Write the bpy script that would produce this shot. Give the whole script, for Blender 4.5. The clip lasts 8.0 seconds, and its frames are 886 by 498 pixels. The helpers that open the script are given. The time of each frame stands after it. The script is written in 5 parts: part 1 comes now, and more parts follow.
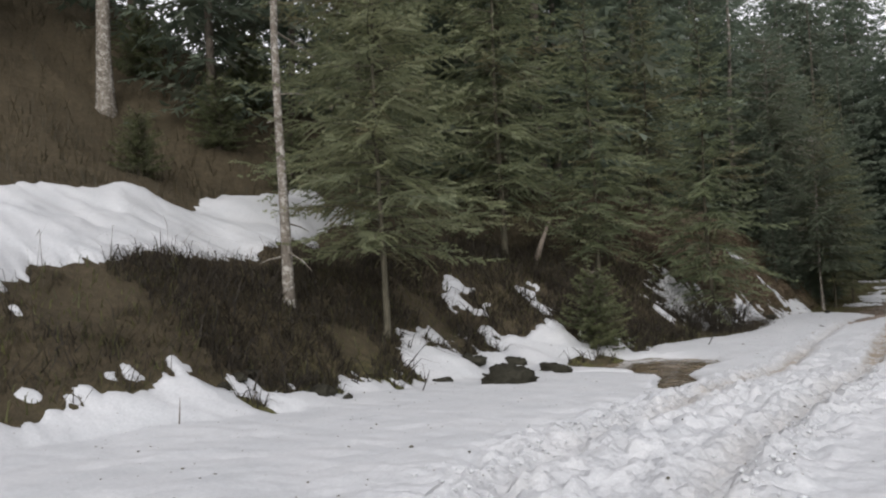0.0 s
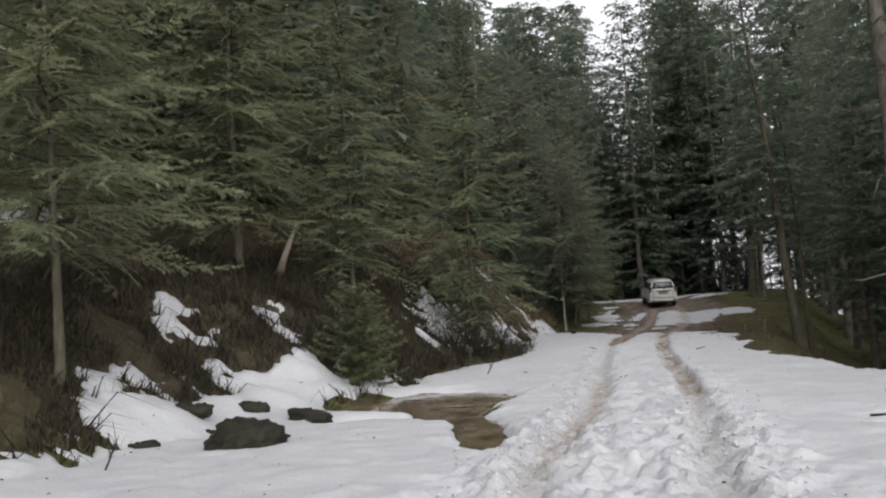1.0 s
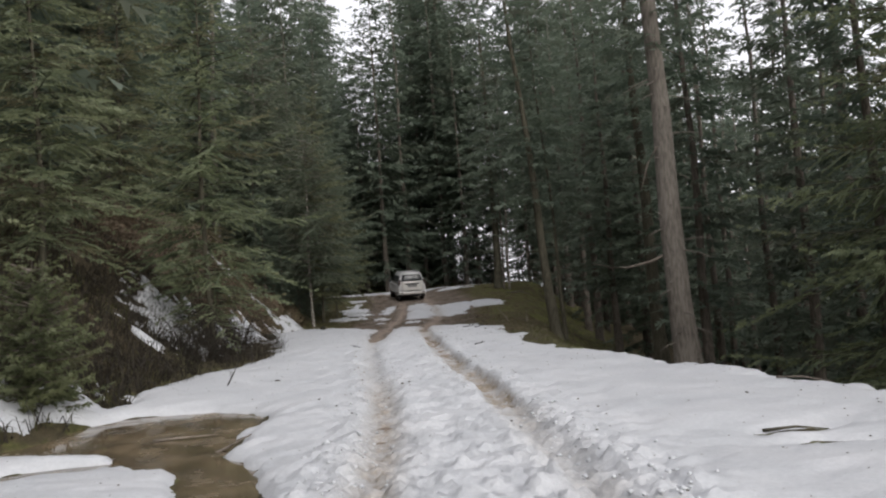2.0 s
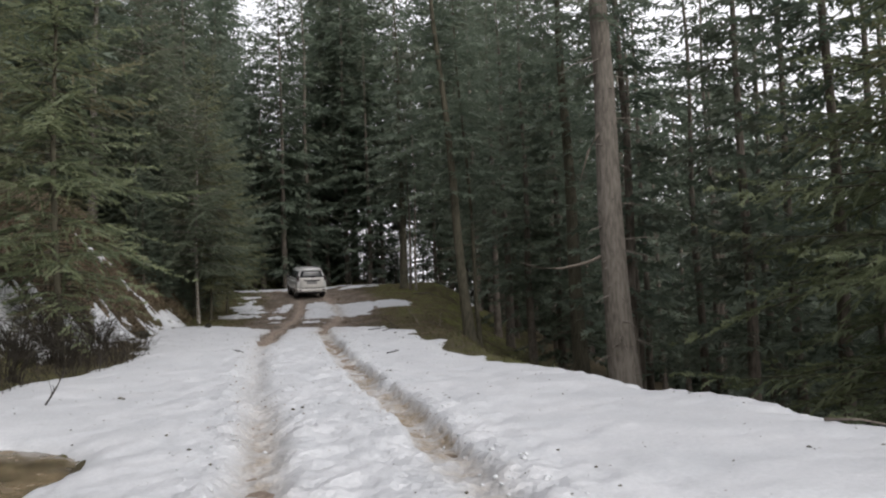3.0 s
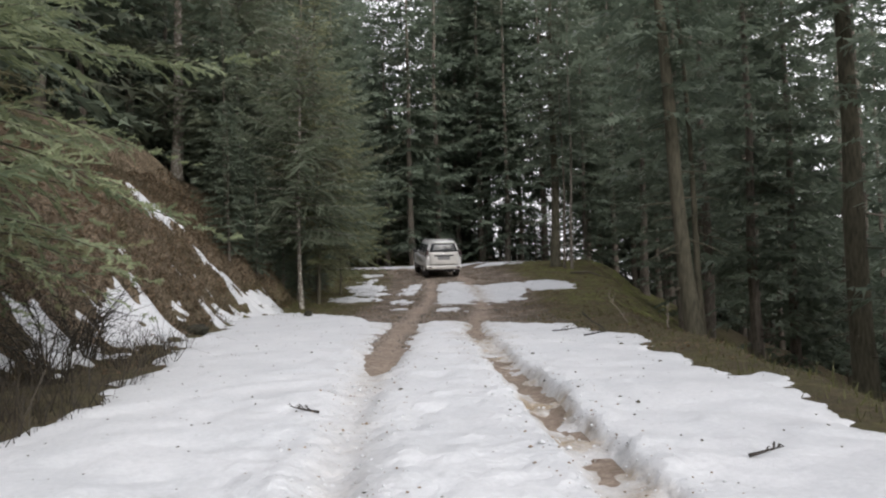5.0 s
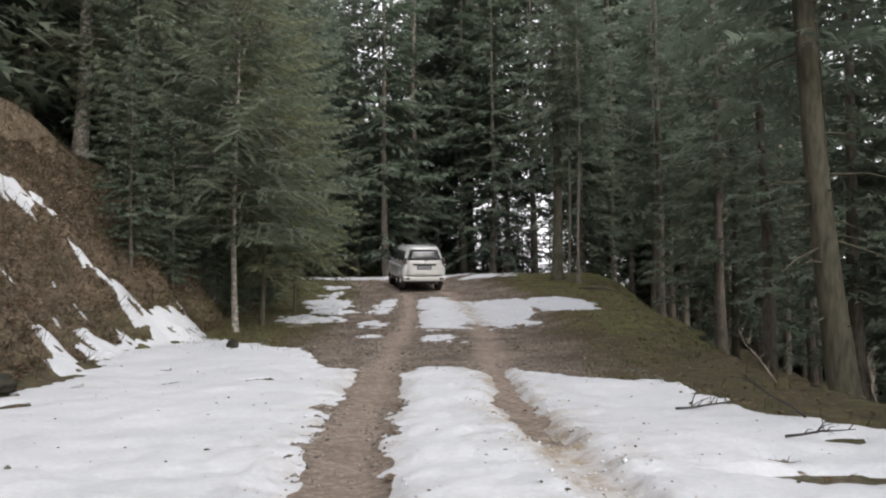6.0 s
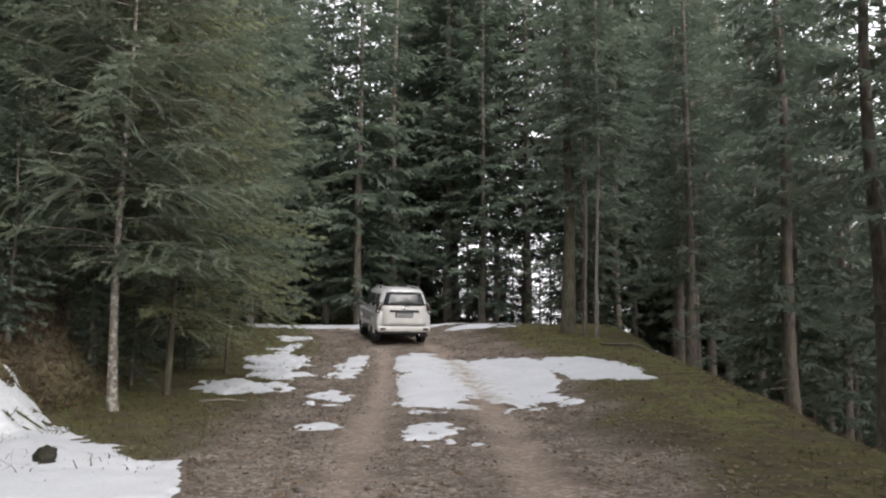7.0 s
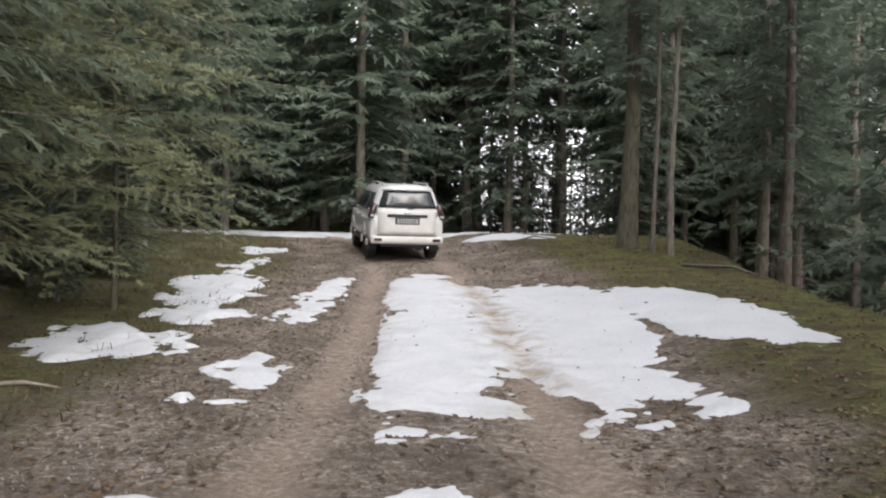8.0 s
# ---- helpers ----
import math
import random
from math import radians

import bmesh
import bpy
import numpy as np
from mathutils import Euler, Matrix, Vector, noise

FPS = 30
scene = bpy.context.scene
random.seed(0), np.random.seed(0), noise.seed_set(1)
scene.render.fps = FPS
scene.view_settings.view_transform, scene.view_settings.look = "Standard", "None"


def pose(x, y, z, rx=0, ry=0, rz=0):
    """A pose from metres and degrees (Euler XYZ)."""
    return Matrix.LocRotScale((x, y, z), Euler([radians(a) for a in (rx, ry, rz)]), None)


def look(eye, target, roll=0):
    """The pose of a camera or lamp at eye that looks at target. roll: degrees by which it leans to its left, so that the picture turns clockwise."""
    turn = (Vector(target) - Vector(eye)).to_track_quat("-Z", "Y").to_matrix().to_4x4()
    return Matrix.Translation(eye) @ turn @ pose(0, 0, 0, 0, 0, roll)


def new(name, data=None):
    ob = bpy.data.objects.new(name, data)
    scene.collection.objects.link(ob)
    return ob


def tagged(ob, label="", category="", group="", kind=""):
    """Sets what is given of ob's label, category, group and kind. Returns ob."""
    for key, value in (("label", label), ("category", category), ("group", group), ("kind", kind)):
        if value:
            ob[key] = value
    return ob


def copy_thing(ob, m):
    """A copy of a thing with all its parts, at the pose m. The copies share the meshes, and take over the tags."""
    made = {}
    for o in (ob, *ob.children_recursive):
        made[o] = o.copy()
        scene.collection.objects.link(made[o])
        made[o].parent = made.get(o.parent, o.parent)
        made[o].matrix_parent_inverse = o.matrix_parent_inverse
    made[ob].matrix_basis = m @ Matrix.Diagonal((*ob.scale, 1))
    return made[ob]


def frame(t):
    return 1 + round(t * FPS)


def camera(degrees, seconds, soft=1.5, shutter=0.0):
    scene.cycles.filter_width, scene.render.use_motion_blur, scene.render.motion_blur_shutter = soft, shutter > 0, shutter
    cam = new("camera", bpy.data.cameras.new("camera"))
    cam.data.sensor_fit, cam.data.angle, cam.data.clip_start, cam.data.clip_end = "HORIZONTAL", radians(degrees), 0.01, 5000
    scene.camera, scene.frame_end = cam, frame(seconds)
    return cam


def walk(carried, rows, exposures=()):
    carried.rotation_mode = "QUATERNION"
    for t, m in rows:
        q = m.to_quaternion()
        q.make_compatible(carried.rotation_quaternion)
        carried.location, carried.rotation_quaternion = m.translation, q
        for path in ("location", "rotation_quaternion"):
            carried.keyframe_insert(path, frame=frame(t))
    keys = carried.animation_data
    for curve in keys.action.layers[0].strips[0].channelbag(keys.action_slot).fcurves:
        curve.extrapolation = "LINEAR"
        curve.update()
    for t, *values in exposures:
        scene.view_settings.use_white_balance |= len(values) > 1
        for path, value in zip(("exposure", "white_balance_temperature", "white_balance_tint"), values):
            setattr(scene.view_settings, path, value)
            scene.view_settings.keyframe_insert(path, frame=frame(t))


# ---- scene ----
cam = camera(55.9, 8.0, soft=2.1)
PATH = [
    (0, (0.000, 0.000, 1.430), (-2.197, 3.328, 1.740), -2.28),
    (0.5, (-1.262, 2.082, 1.435), (-3.024, 5.656, 1.790), -3.03),
    (1, (-2.416, 4.160, 1.471), (-3.460, 8.004, 1.836), -3.28),
    (1.5, (-3.125, 6.206, 1.443), (-3.581, 10.163, 1.808), -3.77),
    (2, (-3.368, 8.151, 1.436), (-3.192, 12.139, 1.701), -4.25),
    (2.2, (-3.424, 8.715, 1.509), (-2.945, 12.683, 1.664), -3.70),
    (3.3, (-3.332, 13.180, 1.396), (-2.686, 17.118, 1.661), -2.27),
    (3.5, (-3.319, 14.163, 1.414), (-2.708, 18.107, 1.677), -2.18),
    (4, (-3.439, 16.644, 1.456), (-3.105, 20.626, 1.640), -1.93),
    (4.5, (-3.607, 19.309, 1.488), (-3.507, 23.304, 1.663), -1.65),
    (4.7, (-3.696, 20.440, 1.499), (-3.650, 24.436, 1.673), -1.46),
    (5.8, (-3.948, 29.275, 1.623), (-3.802, 33.269, 1.780), -1.05),
    (6, (-4.082, 30.632, 1.672), (-3.892, 34.621, 1.896), -0.55),
    (6.5, (-4.095, 34.337, 1.818), (-3.840, 38.310, 2.206), 0.05),
    (7, (-4.023, 38.347, 1.937), (-3.724, 42.310, 2.388), 0.34),
    (7.5, (-3.820, 42.404, 2.071), (-3.557, 46.372, 2.500), 0.74),
    (8, (-3.324, 46.507, 2.206), (-3.115, 50.502, 2.212), 1.06),
]
EXPOSURES = [(0.0, 0.1), (2.2, 0.2), (4.0, 0.5), (6.0, 0.95), (7.0, 1.1), (8.0, 1.42)]
walk(cam, [(t, look(eye, target, roll)) for t, eye, target, roll in PATH], EXPOSURES)

# ---- world and light: an overcast winter sky ----
world = bpy.data.worlds.new("overcast_sky")
scene.world = world
world.use_nodes = True
wn, wl = world.node_tree.nodes, world.node_tree.links
sky = wn.new("ShaderNodeTexSky")
sky.sky_type, sky.sun_disc = "NISHITA", False
sky.sun_elevation, sky.sun_rotation = radians(26), radians(151)
sky.air_density, sky.dust_density, sky.ozone_density = 1.0, 6.0, 1.0
grey = wn.new("ShaderNodeHueSaturation")
grey.inputs["Saturation"].default_value = 0.4
grey.inputs["Value"].default_value = 1.5
wl.new(sky.outputs[0], grey.inputs["Color"])
cloud = wn.new("ShaderNodeMix")
cloud.data_type = "RGBA"
cloud.inputs[0].default_value = 0.8
cloud.inputs[7].default_value = (7.45, 7.3, 7.75, 1)
wl.new(grey.outputs[0], cloud.inputs[6])
wl.new(cloud.outputs[2], wn["Background"].inputs["Color"])
wn["Background"].inputs["Strength"].default_value = 0.15
sun_data = bpy.data.lights.new("sun", "SUN")
sun_data.energy, sun_data.angle, sun_data.color = 1.5, radians(60), (1.0, 0.99, 0.98)
sun = new("sun", sun_data)
sun.matrix_world = look((0, 0, 24), (-24, 43, 0))


# ---- materials ----


def nodes(name, rough=0.8, spec=0.3):
    m = bpy.data.materials.new(name)
    m.use_nodes = True
    b = m.node_tree.nodes["Principled BSDF"]
    b.inputs["Roughness"].default_value = rough
    b.inputs["Specular IOR Level"].default_value = spec
    return m, m.node_tree.nodes, m.node_tree.links, b


def noise_node(n, l, scale, detail=4.0, rough=0.6, where="Object"):
    co = n.new("ShaderNodeTexCoord")
    t = n.new("ShaderNodeTexNoise")
    t.inputs["Scale"].default_value, t.inputs["Detail"].default_value, t.inputs["Roughness"].default_value = scale, detail, rough
    l.new(co.outputs[where], t.inputs["Vector"])
    return t.outputs["Fac"]


def ramp(n, l, fac, stops):
    r = n.new("ShaderNodeValToRGB")
    e = r.color_ramp.elements
    while len(e) < len(stops):
        e.new(0.5)
    for k, (p, c) in zip(e, stops):
        k.position, k.color = p, (*c, 1)
    l.new(fac, r.inputs["Fac"])
    return r.outputs["Color"]


def mix(n, l, fac, a, b, how="MIX"):
    m = n.new("ShaderNodeMix")
    m.data_type, m.blend_type = "RGBA", how
    for value, slot in ((fac, 0), (a, 6), (b, 7)):
        if isinstance(value, (int, float)):
            m.inputs[slot].default_value = value
        elif isinstance(value, tuple):
            m.inputs[slot].default_value = (*value, 1)
        else:
            l.new(value, m.inputs[slot])
    return m.outputs[2]


def bump(n, l, b, height, strength, distance):
    k = n.new("ShaderNodeBump")
    k.inputs["Strength"].default_value, k.inputs["Distance"].default_value = strength, distance
    l.new(height, k.inputs["Height"])
    l.new(k.outputs[0], b.inputs["Normal"])


def attribute(n, name):
    a = n.new("ShaderNodeAttribute")
    a.attribute_name = name
    return a.outputs["Fac"]


def multiply(n, l, a, b, op="MULTIPLY"):
    m = n.new("ShaderNodeMath")
    m.operation, m.use_clamp = op, True
    for k, v in enumerate((a, b)):
        if isinstance(v, (int, float)):
            m.inputs[k].default_value = v
        else:
            l.new(v, m.inputs[k])
    return m.outputs[0]


def plain(name, color, rough=0.6, metal=0.0, vary=0.25, scale=8.0, relief=0.0, spec=0.4, coat=0.0):
    """A surface of one colour with grain at two scales."""
    m, n, l, b = nodes(name, rough, spec)
    f = noise_node(n, l, scale, 6)
    g = noise_node(n, l, scale * 9, 3)
    dark = tuple(c * (1 - vary) for c in color)
    light = tuple(min(1, c * (1 + vary)) for c in color)
    c1 = ramp(n, l, f, [(0.3, dark), (0.7, light)])
    c2 = ramp(n, l, g, [(0.3, tuple(c * (1 - vary * 0.5) for c in color)), (0.7, light)])
    l.new(mix(n, l, 0.4, c1, c2), b.inputs["Base Color"])
    b.inputs["Metallic"].default_value = metal
    b.inputs["Coat Weight"].default_value = coat
    if relief:
        bump(n, l, b, g, 0.6, relief)
    return m


def foliage(name, dark, light, brown, spray=0.5):
    """Needles or blades: each bough has a tone of its own, each spray strays from it; tips are paler, some boughs are browned."""
    m, n, l, b = nodes(name, 0.6, 0.5)
    info = n.new("ShaderNodeObjectInfo")
    geo = n.new("ShaderNodeNewGeometry")
    tone = multiply(n, l, multiply(n, l, attribute(n, "tone"), 1 - spray), multiply(n, l, geo.outputs["Random Per Island"], spray), "ADD")
    middle = tuple((a + d) / 2 for a, d in zip(dark, light))
    c = ramp(n, l, tone, [(0.1, dark), (0.55, middle), (0.9, light)])
    patch = noise_node(n, l, 0.9, 3)
    c = mix(n, l, multiply(n, l, patch, 0.8), c, ramp(n, l, patch, [(0.35, dark), (0.75, light)]), "MIX")
    c = mix(n, l, multiply(n, l, multiply(n, l, info.outputs["Random"], 0.6), noise_node(n, l, 0.5, 2)), c, brown)
    c = mix(n, l, multiply(n, l, ramp(n, l, attribute(n, "tone"), [(0.03, (0, 0, 0)), (0.05, (1, 1, 1)), (0.11, (1, 1, 1)), (0.14, (0, 0, 0))]), 0.7), c, tuple(0.8 * k for k in brown))
    c = mix(n, l, multiply(n, l, attribute(n, "tip"), 0.5), c, tuple(min(1, 1.15 * k) for k in light))
    l.new(c, b.inputs["Base Color"])
    thin = n.new("ShaderNodeBsdfTranslucent")
    l.new(c, thin.inputs["Color"])
    both = n.new("ShaderNodeMixShader")
    both.inputs["Fac"].default_value = 0.5
    l.new(b.outputs[0], both.inputs[1])
    l.new(thin.outputs[0], both.inputs[2])
    l.new(both.outputs[0], n["Material Output"].inputs["Surface"])
    return m


def bark(name, dark, light, patches=None):
    m, n, l, b = nodes(name, 0.9, 0.15)
    co = n.new("ShaderNodeTexCoord")
    mp = n.new("ShaderNodeMapping")
    mp.inputs["Scale"].default_value = (9, 9, 2.2)
    l.new(co.outputs["Object"], mp.inputs["Vector"])
    t = n.new("ShaderNodeTexNoise")
    t.inputs["Scale"].default_value, t.inputs["Detail"].default_value = 1.6, 7
    l.new(mp.outputs[0], t.inputs["Vector"])
    c = ramp(n, l, t.outputs["Fac"], [(0.3, dark), (0.62, light)])
    c = mix(n, l, 0.35, c, ramp(n, l, noise_node(n, l, 1.3, 4), [(0.3, dark), (0.7, light)]))
    if patches:
        p = noise_node(n, l, 8.0, 6, 0.75)
        c = mix(n, l, ramp(n, l, p, [(0.5, (0, 0, 0)), (0.57, (1, 1, 1))]), c, patches)
    l.new(c, b.inputs["Base Color"])
    bump(n, l, b, t.outputs["Fac"], 0.8, 0.02)
    return m


def snow_material():
    m, n, l, b = nodes("snow", 0.55, 0.3)
    c = ramp(n, l, noise_node(n, l, 1.1, 5), [(0.3, (0.43, 0.445, 0.465)), (0.7, (0.53, 0.535, 0.55))])
    grain = noise_node(n, l, 22, 6, 0.7)
    c = mix(n, l, 0.35, c, ramp(n, l, grain, [(0.35, (0.37, 0.385, 0.4)), (0.65, (0.58, 0.585, 0.595))]))
    specks = n.new("ShaderNodeTexVoronoi")
    specks.inputs["Scale"].default_value = 5.5
    co = n.new("ShaderNodeTexCoord")
    l.new(co.outputs["Object"], specks.inputs["Vector"])
    dots = ramp(n, l, specks.outputs["Distance"], [(0.045, (1, 1, 1)), (0.075, (0, 0, 0))])
    c = mix(n, l, multiply(n, l, dots, ramp(n, l, noise_node(n, l, 2.5), [(0.5, (0, 0, 0)), (0.6, (1, 1, 1))])), c, (0.12, 0.09, 0.06))
    slush = multiply(n, l, attribute(n, "slush"), ramp(n, l, noise_node(n, l, 4.5, 6, 0.7), [(0.3, (0.25, 0.25, 0.25)), (0.6, (1, 1, 1))]))
    c = mix(n, l, slush, c, ramp(n, l, grain, [(0.3, (0.12, 0.088, 0.054)), (0.7, (0.34, 0.27, 0.18))]))
    l.new(c, b.inputs["Base Color"])
    b.inputs["Subsurface Weight"].default_value = 0.0
    # broken crumbs where wheels have churned it
    crumbs = n.new("ShaderNodeTexVoronoi")
    crumbs.inputs["Scale"].default_value, crumbs.inputs["Randomness"].default_value = 13.0, 1.0
    l.new(co.outputs["Object"], crumbs.inputs["Vector"])
    rough = multiply(n, l, mix(n, l, 0.45, crumbs.outputs["Distance"], noise_node(n, l, 16, 6, 0.75)), attribute(n, "churn"))
    fine = multiply(n, l, mix(n, l, 0.5, grain, noise_node(n, l, 9, 5, 0.65)), 0.6)
    bump(n, l, b, multiply(n, l, rough, fine, "ADD"), 0.75, 0.055)
    return m


def ground_material():
    m, n, l, b = nodes("forest_ground", 0.95, 0.15)
    big, mid, fine = noise_node(n, l, 0.6, 5), noise_node(n, l, 5, 6, 0.7), noise_node(n, l, 38, 5, 0.7)
    litter = ramp(n, l, mid, [(0.25, (0.026, 0.024, 0.016)), (0.5, (0.062, 0.053, 0.035)), (0.75, (0.125, 0.1, 0.066))])
    litter = mix(n, l, 0.4, litter, ramp(n, l, fine, [(0.3, (0.024, 0.02, 0.014)), (0.7, (0.15, 0.115, 0.07))]))
    gravel = ramp(n, l, fine, [(0.3, (0.08, 0.065, 0.053)), (0.55, (0.21, 0.172, 0.142)), (0.75, (0.4, 0.35, 0.3))])
    gravel = mix(n, l, 0.45, gravel, ramp(n, l, mid, [(0.3, (0.15, 0.115, 0.085)), (0.7, (0.36, 0.285, 0.21))]))
    flecks = noise_node(n, l, 13, 9, 0.8)
    gravel = mix(n, l, 0.55, gravel, ramp(n, l, flecks, [(0.38, (0.028, 0.023, 0.019)), (0.5, (0.185, 0.155, 0.13)), (0.6, (0.56, 0.5, 0.44))]))
    soil = ramp(n, l, fine, [(0.3, (0.045, 0.037, 0.03)), (0.7, (0.175, 0.142, 0.115))])
    gravel = mix(n, l, ramp(n, l, noise_node(n, l, 1.1, 6, 0.72), [(0.46, (0, 0, 0)), (0.6, (0.85, 0.85, 0.85))]), gravel, soil)
    clay = ramp(n, l, mid, [(0.3, (0.25, 0.192, 0.15)), (0.7, (0.42, 0.34, 0.275))])
    clay = mix(n, l, 0.5, clay, ramp(n, l, flecks, [(0.36, (0.075, 0.057, 0.045)), (0.5, (0.24, 0.19, 0.152)), (0.62, (0.46, 0.385, 0.325))]))
    moss = ramp(n, l, mid, [(0.3, (0.036, 0.042, 0.014)), (0.5, (0.108, 0.118, 0.036)), (0.68, (0.225, 0.22, 0.085))])
    moss = mix(n, l, 0.45, moss, ramp(n, l, flecks, [(0.38, (0.022, 0.022, 0.011)), (0.5, (0.095, 0.1, 0.034)), (0.62, (0.25, 0.215, 0.11))]))
    blot = ramp(n, l, noise_node(n, l, 1.7, 6, 0.75), [(0.44, (0, 0, 0)), (0.56, (1, 1, 1))])
    pale = ramp(n, l, fine, [(0.35, (0.05, 0.042, 0.032)), (0.7, (0.22, 0.185, 0.145))])
    litter = mix(n, l, multiply(n, l, ramp(n, l, big, [(0.4, (0, 0, 0)), (0.65, (1, 1, 1))]), attribute(n, "open")), litter, pale)
    dry = ramp(n, l, flecks, [(0.36, (0.05, 0.039, 0.027)), (0.5, (0.145, 0.112, 0.078)), (0.62, (0.3, 0.232, 0.165))])
    litter = mix(n, l, multiply(n, l, attribute(n, "leafy"), ramp(n, l, noise_node(n, l, 1.2, 5), [(0.35, (0.35, 0.35, 0.35)), (0.6, (1, 1, 1))])), litter, dry)
    c = mix(n, l, attribute(n, "gravel"), litter, gravel)
    c = mix(n, l, multiply(n, l, attribute(n, "moss"), multiply(n, l, blot, 0.12, "ADD")), c, moss)
    c = mix(n, l, attribute(n, "clay"), c, clay)
    l.new(c, b.inputs["Base Color"])
    bump(n, l, b, mix(n, l, 0.5, mid, mix(n, l, 0.5, fine, flecks)), 1.0, 0.13)
    return m


SNOW, GROUND = snow_material(), ground_material()
FIR = foliage("fir_needles", (0.075, 0.105, 0.082), (0.178, 0.218, 0.155), (0.145, 0.145, 0.105))
# needle colour raised above real, standing for the haze over the near firs
FIR_NEAR = foliage("lightened_olive_needles", (0.077, 0.107, 0.065), (0.26, 0.29, 0.157), (0.212, 0.176, 0.098))
FIR_GREY = foliage("grey_green_fir_needles", (0.052, 0.08, 0.058), (0.165, 0.2, 0.13), (0.15, 0.135, 0.085))
FIR_YOUNG = foliage("young_fir_needles", (0.06, 0.078, 0.04), (0.165, 0.185, 0.09), (0.135, 0.128, 0.065))
BARK = bark("fir_bark", (0.06, 0.05, 0.042), (0.19, 0.165, 0.14))
BARK_DARK = bark("dark_mossy_bark", (0.035, 0.033, 0.024), (0.12, 0.11, 0.08))
BARK_PALE = bark("pale_bark", (0.075, 0.066, 0.055), (0.175, 0.153, 0.128), (0.3, 0.288, 0.262))
BARK_OLD = bark("old_fir_bark", (0.085, 0.074, 0.062), (0.235, 0.21, 0.182))
DEAD = plain("dead_wood", (0.2, 0.17, 0.14), 0.9, vary=0.4, relief=0.004)
DRY = foliage("dry_brush", (0.032, 0.028, 0.018), (0.13, 0.102, 0.06), (0.075, 0.075, 0.035), 1.0)
GREENS = foliage("bank_weeds", (0.05, 0.055, 0.02), (0.15, 0.15, 0.06), (0.14, 0.105, 0.05), 1.0)
ROCK = plain("mossy_rock", (0.026, 0.025, 0.019), 0.95, vary=0.75, scale=5, relief=0.02, spec=0.1)


def pebbles(name, stops):
    """Loose stones, each of its own shade."""
    m, n, l, b = nodes(name, 0.85, 0.25)
    geo = n.new("ShaderNodeNewGeometry")
    c = ramp(n, l, geo.outputs["Random Per Island"], stops)
    l.new(mix(n, l, 0.4, c, ramp(n, l, noise_node(n, l, 60, 4), [(0.3, (0.05, 0.043, 0.036)), (0.7, (0.3, 0.265, 0.23))])), b.inputs["Base Color"])
    return m


STONE = pebbles("gravel_stone", [(0.0, (0.03, 0.026, 0.022)), (0.5, (0.13, 0.11, 0.095)), (0.9, (0.19, 0.168, 0.15)), (1.0, (0.25, 0.228, 0.205))])
LEAF = foliage("fallen_leaves", (0.05, 0.034, 0.02), (0.23, 0.155, 0.09), (0.15, 0.11, 0.07), 1.0)
RUSSET = foliage("russet_litter", (0.085, 0.06, 0.038), (0.29, 0.208, 0.138), (0.17, 0.13, 0.085), 1.0)
TWIG = plain("dark_wet_twig", (0.022, 0.018, 0.014), 0.8, vary=0.4, scale=10)
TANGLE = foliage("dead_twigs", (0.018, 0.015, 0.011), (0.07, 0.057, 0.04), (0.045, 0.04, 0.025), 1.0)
MUD = plain("mud_crumb", (0.19, 0.14, 0.095), 0.9, vary=0.4, scale=6)
CLOD = plain("snow_clod", (0.5, 0.515, 0.53), 0.6, vary=0.08, scale=14, relief=0.006)


def mud_water():
    m, n, l, b = nodes("muddy_water", 0.12, 0.5)
    c = ramp(n, l, noise_node(n, l, 2.2, 6, 0.65), [(0.3, (0.05, 0.04, 0.026)), (0.5, (0.13, 0.1, 0.062)), (0.7, (0.23, 0.175, 0.11))])
    l.new(c, b.inputs["Base Color"])
    r = ramp(n, l, noise_node(n, l, 1.6, 4), [(0.45, (0.04, 0.04, 0.04)), (0.65, (0.4, 0.4, 0.4))])
    l.new(r, b.inputs["Roughness"])
    bump(n, l, b, noise_node(n, l, 5, 3), 0.06, 0.02)
    return m


WATER = mud_water()

# ---- plan of the land ----
PROFILE = ([-40, 0, 10, 18, 27, 30, 37, 43, 51, 57, 62, 66, 70, 75, 82, 92, 100, 115, 130, 200, 900], [0, 0, -0.02, 0, 0.35, 0.45, 0.52, 0.57, 0.66, 0.9, 1.28, 1.55, 1.95, 2.5, 2.8, 2.95, 3.6, 7.0, 12, 40, 160])
FOOT = ([-40, 0, 8, 12, 16, 18, 20, 22, 25, 30, 40, 44, 47, 50, 52, 54, 58, 63, 70, 80, 130], [-9, -9, -9.3, -9.5, -9.3, -9.0, -8.1, -7.9, -8.2, -8.4, -8.6, -8.9, -9.3, -9.2, -8.9, -8.7, -9.3, -10.3, -11.0, -12.5, -55])
EDGE = ([-40, 0, 10, 17, 19, 21.5, 23.2, 25, 26.7, 28.3, 30.4, 34, 36.5, 40, 42.5, 45, 48, 57, 65, 72, 80, 92, 110, 130, 900], [6, 6, 3.4, 2.3, 1.9, 1.2, 0.65, 0.35, 0.1, -0.1, 0.0, 0.3, 0.75, 0.85, 0.8, 1.4, 1.9, 3.2, 4.5, 5.6, 6.2, 7, 4, -2, -200])
LANE = ([-6, 0, 2, 4, 6, 8, 12, 17, 20, 22, 23.3, 27, 29.6, 38, 43, 50, 56, 60, 67, 72, 78, 84, 92, 110], [4, 0.4, -0.8, -2.0, -2.6, -2.9, -2.95, -2.95, -3.06, -3.18, -3.34, -3.53, -3.64, -3.74, -3.6, -3.2, -2.9, -2.8, -2.9, -3.4, -5.0, -8.0, -14, -32])
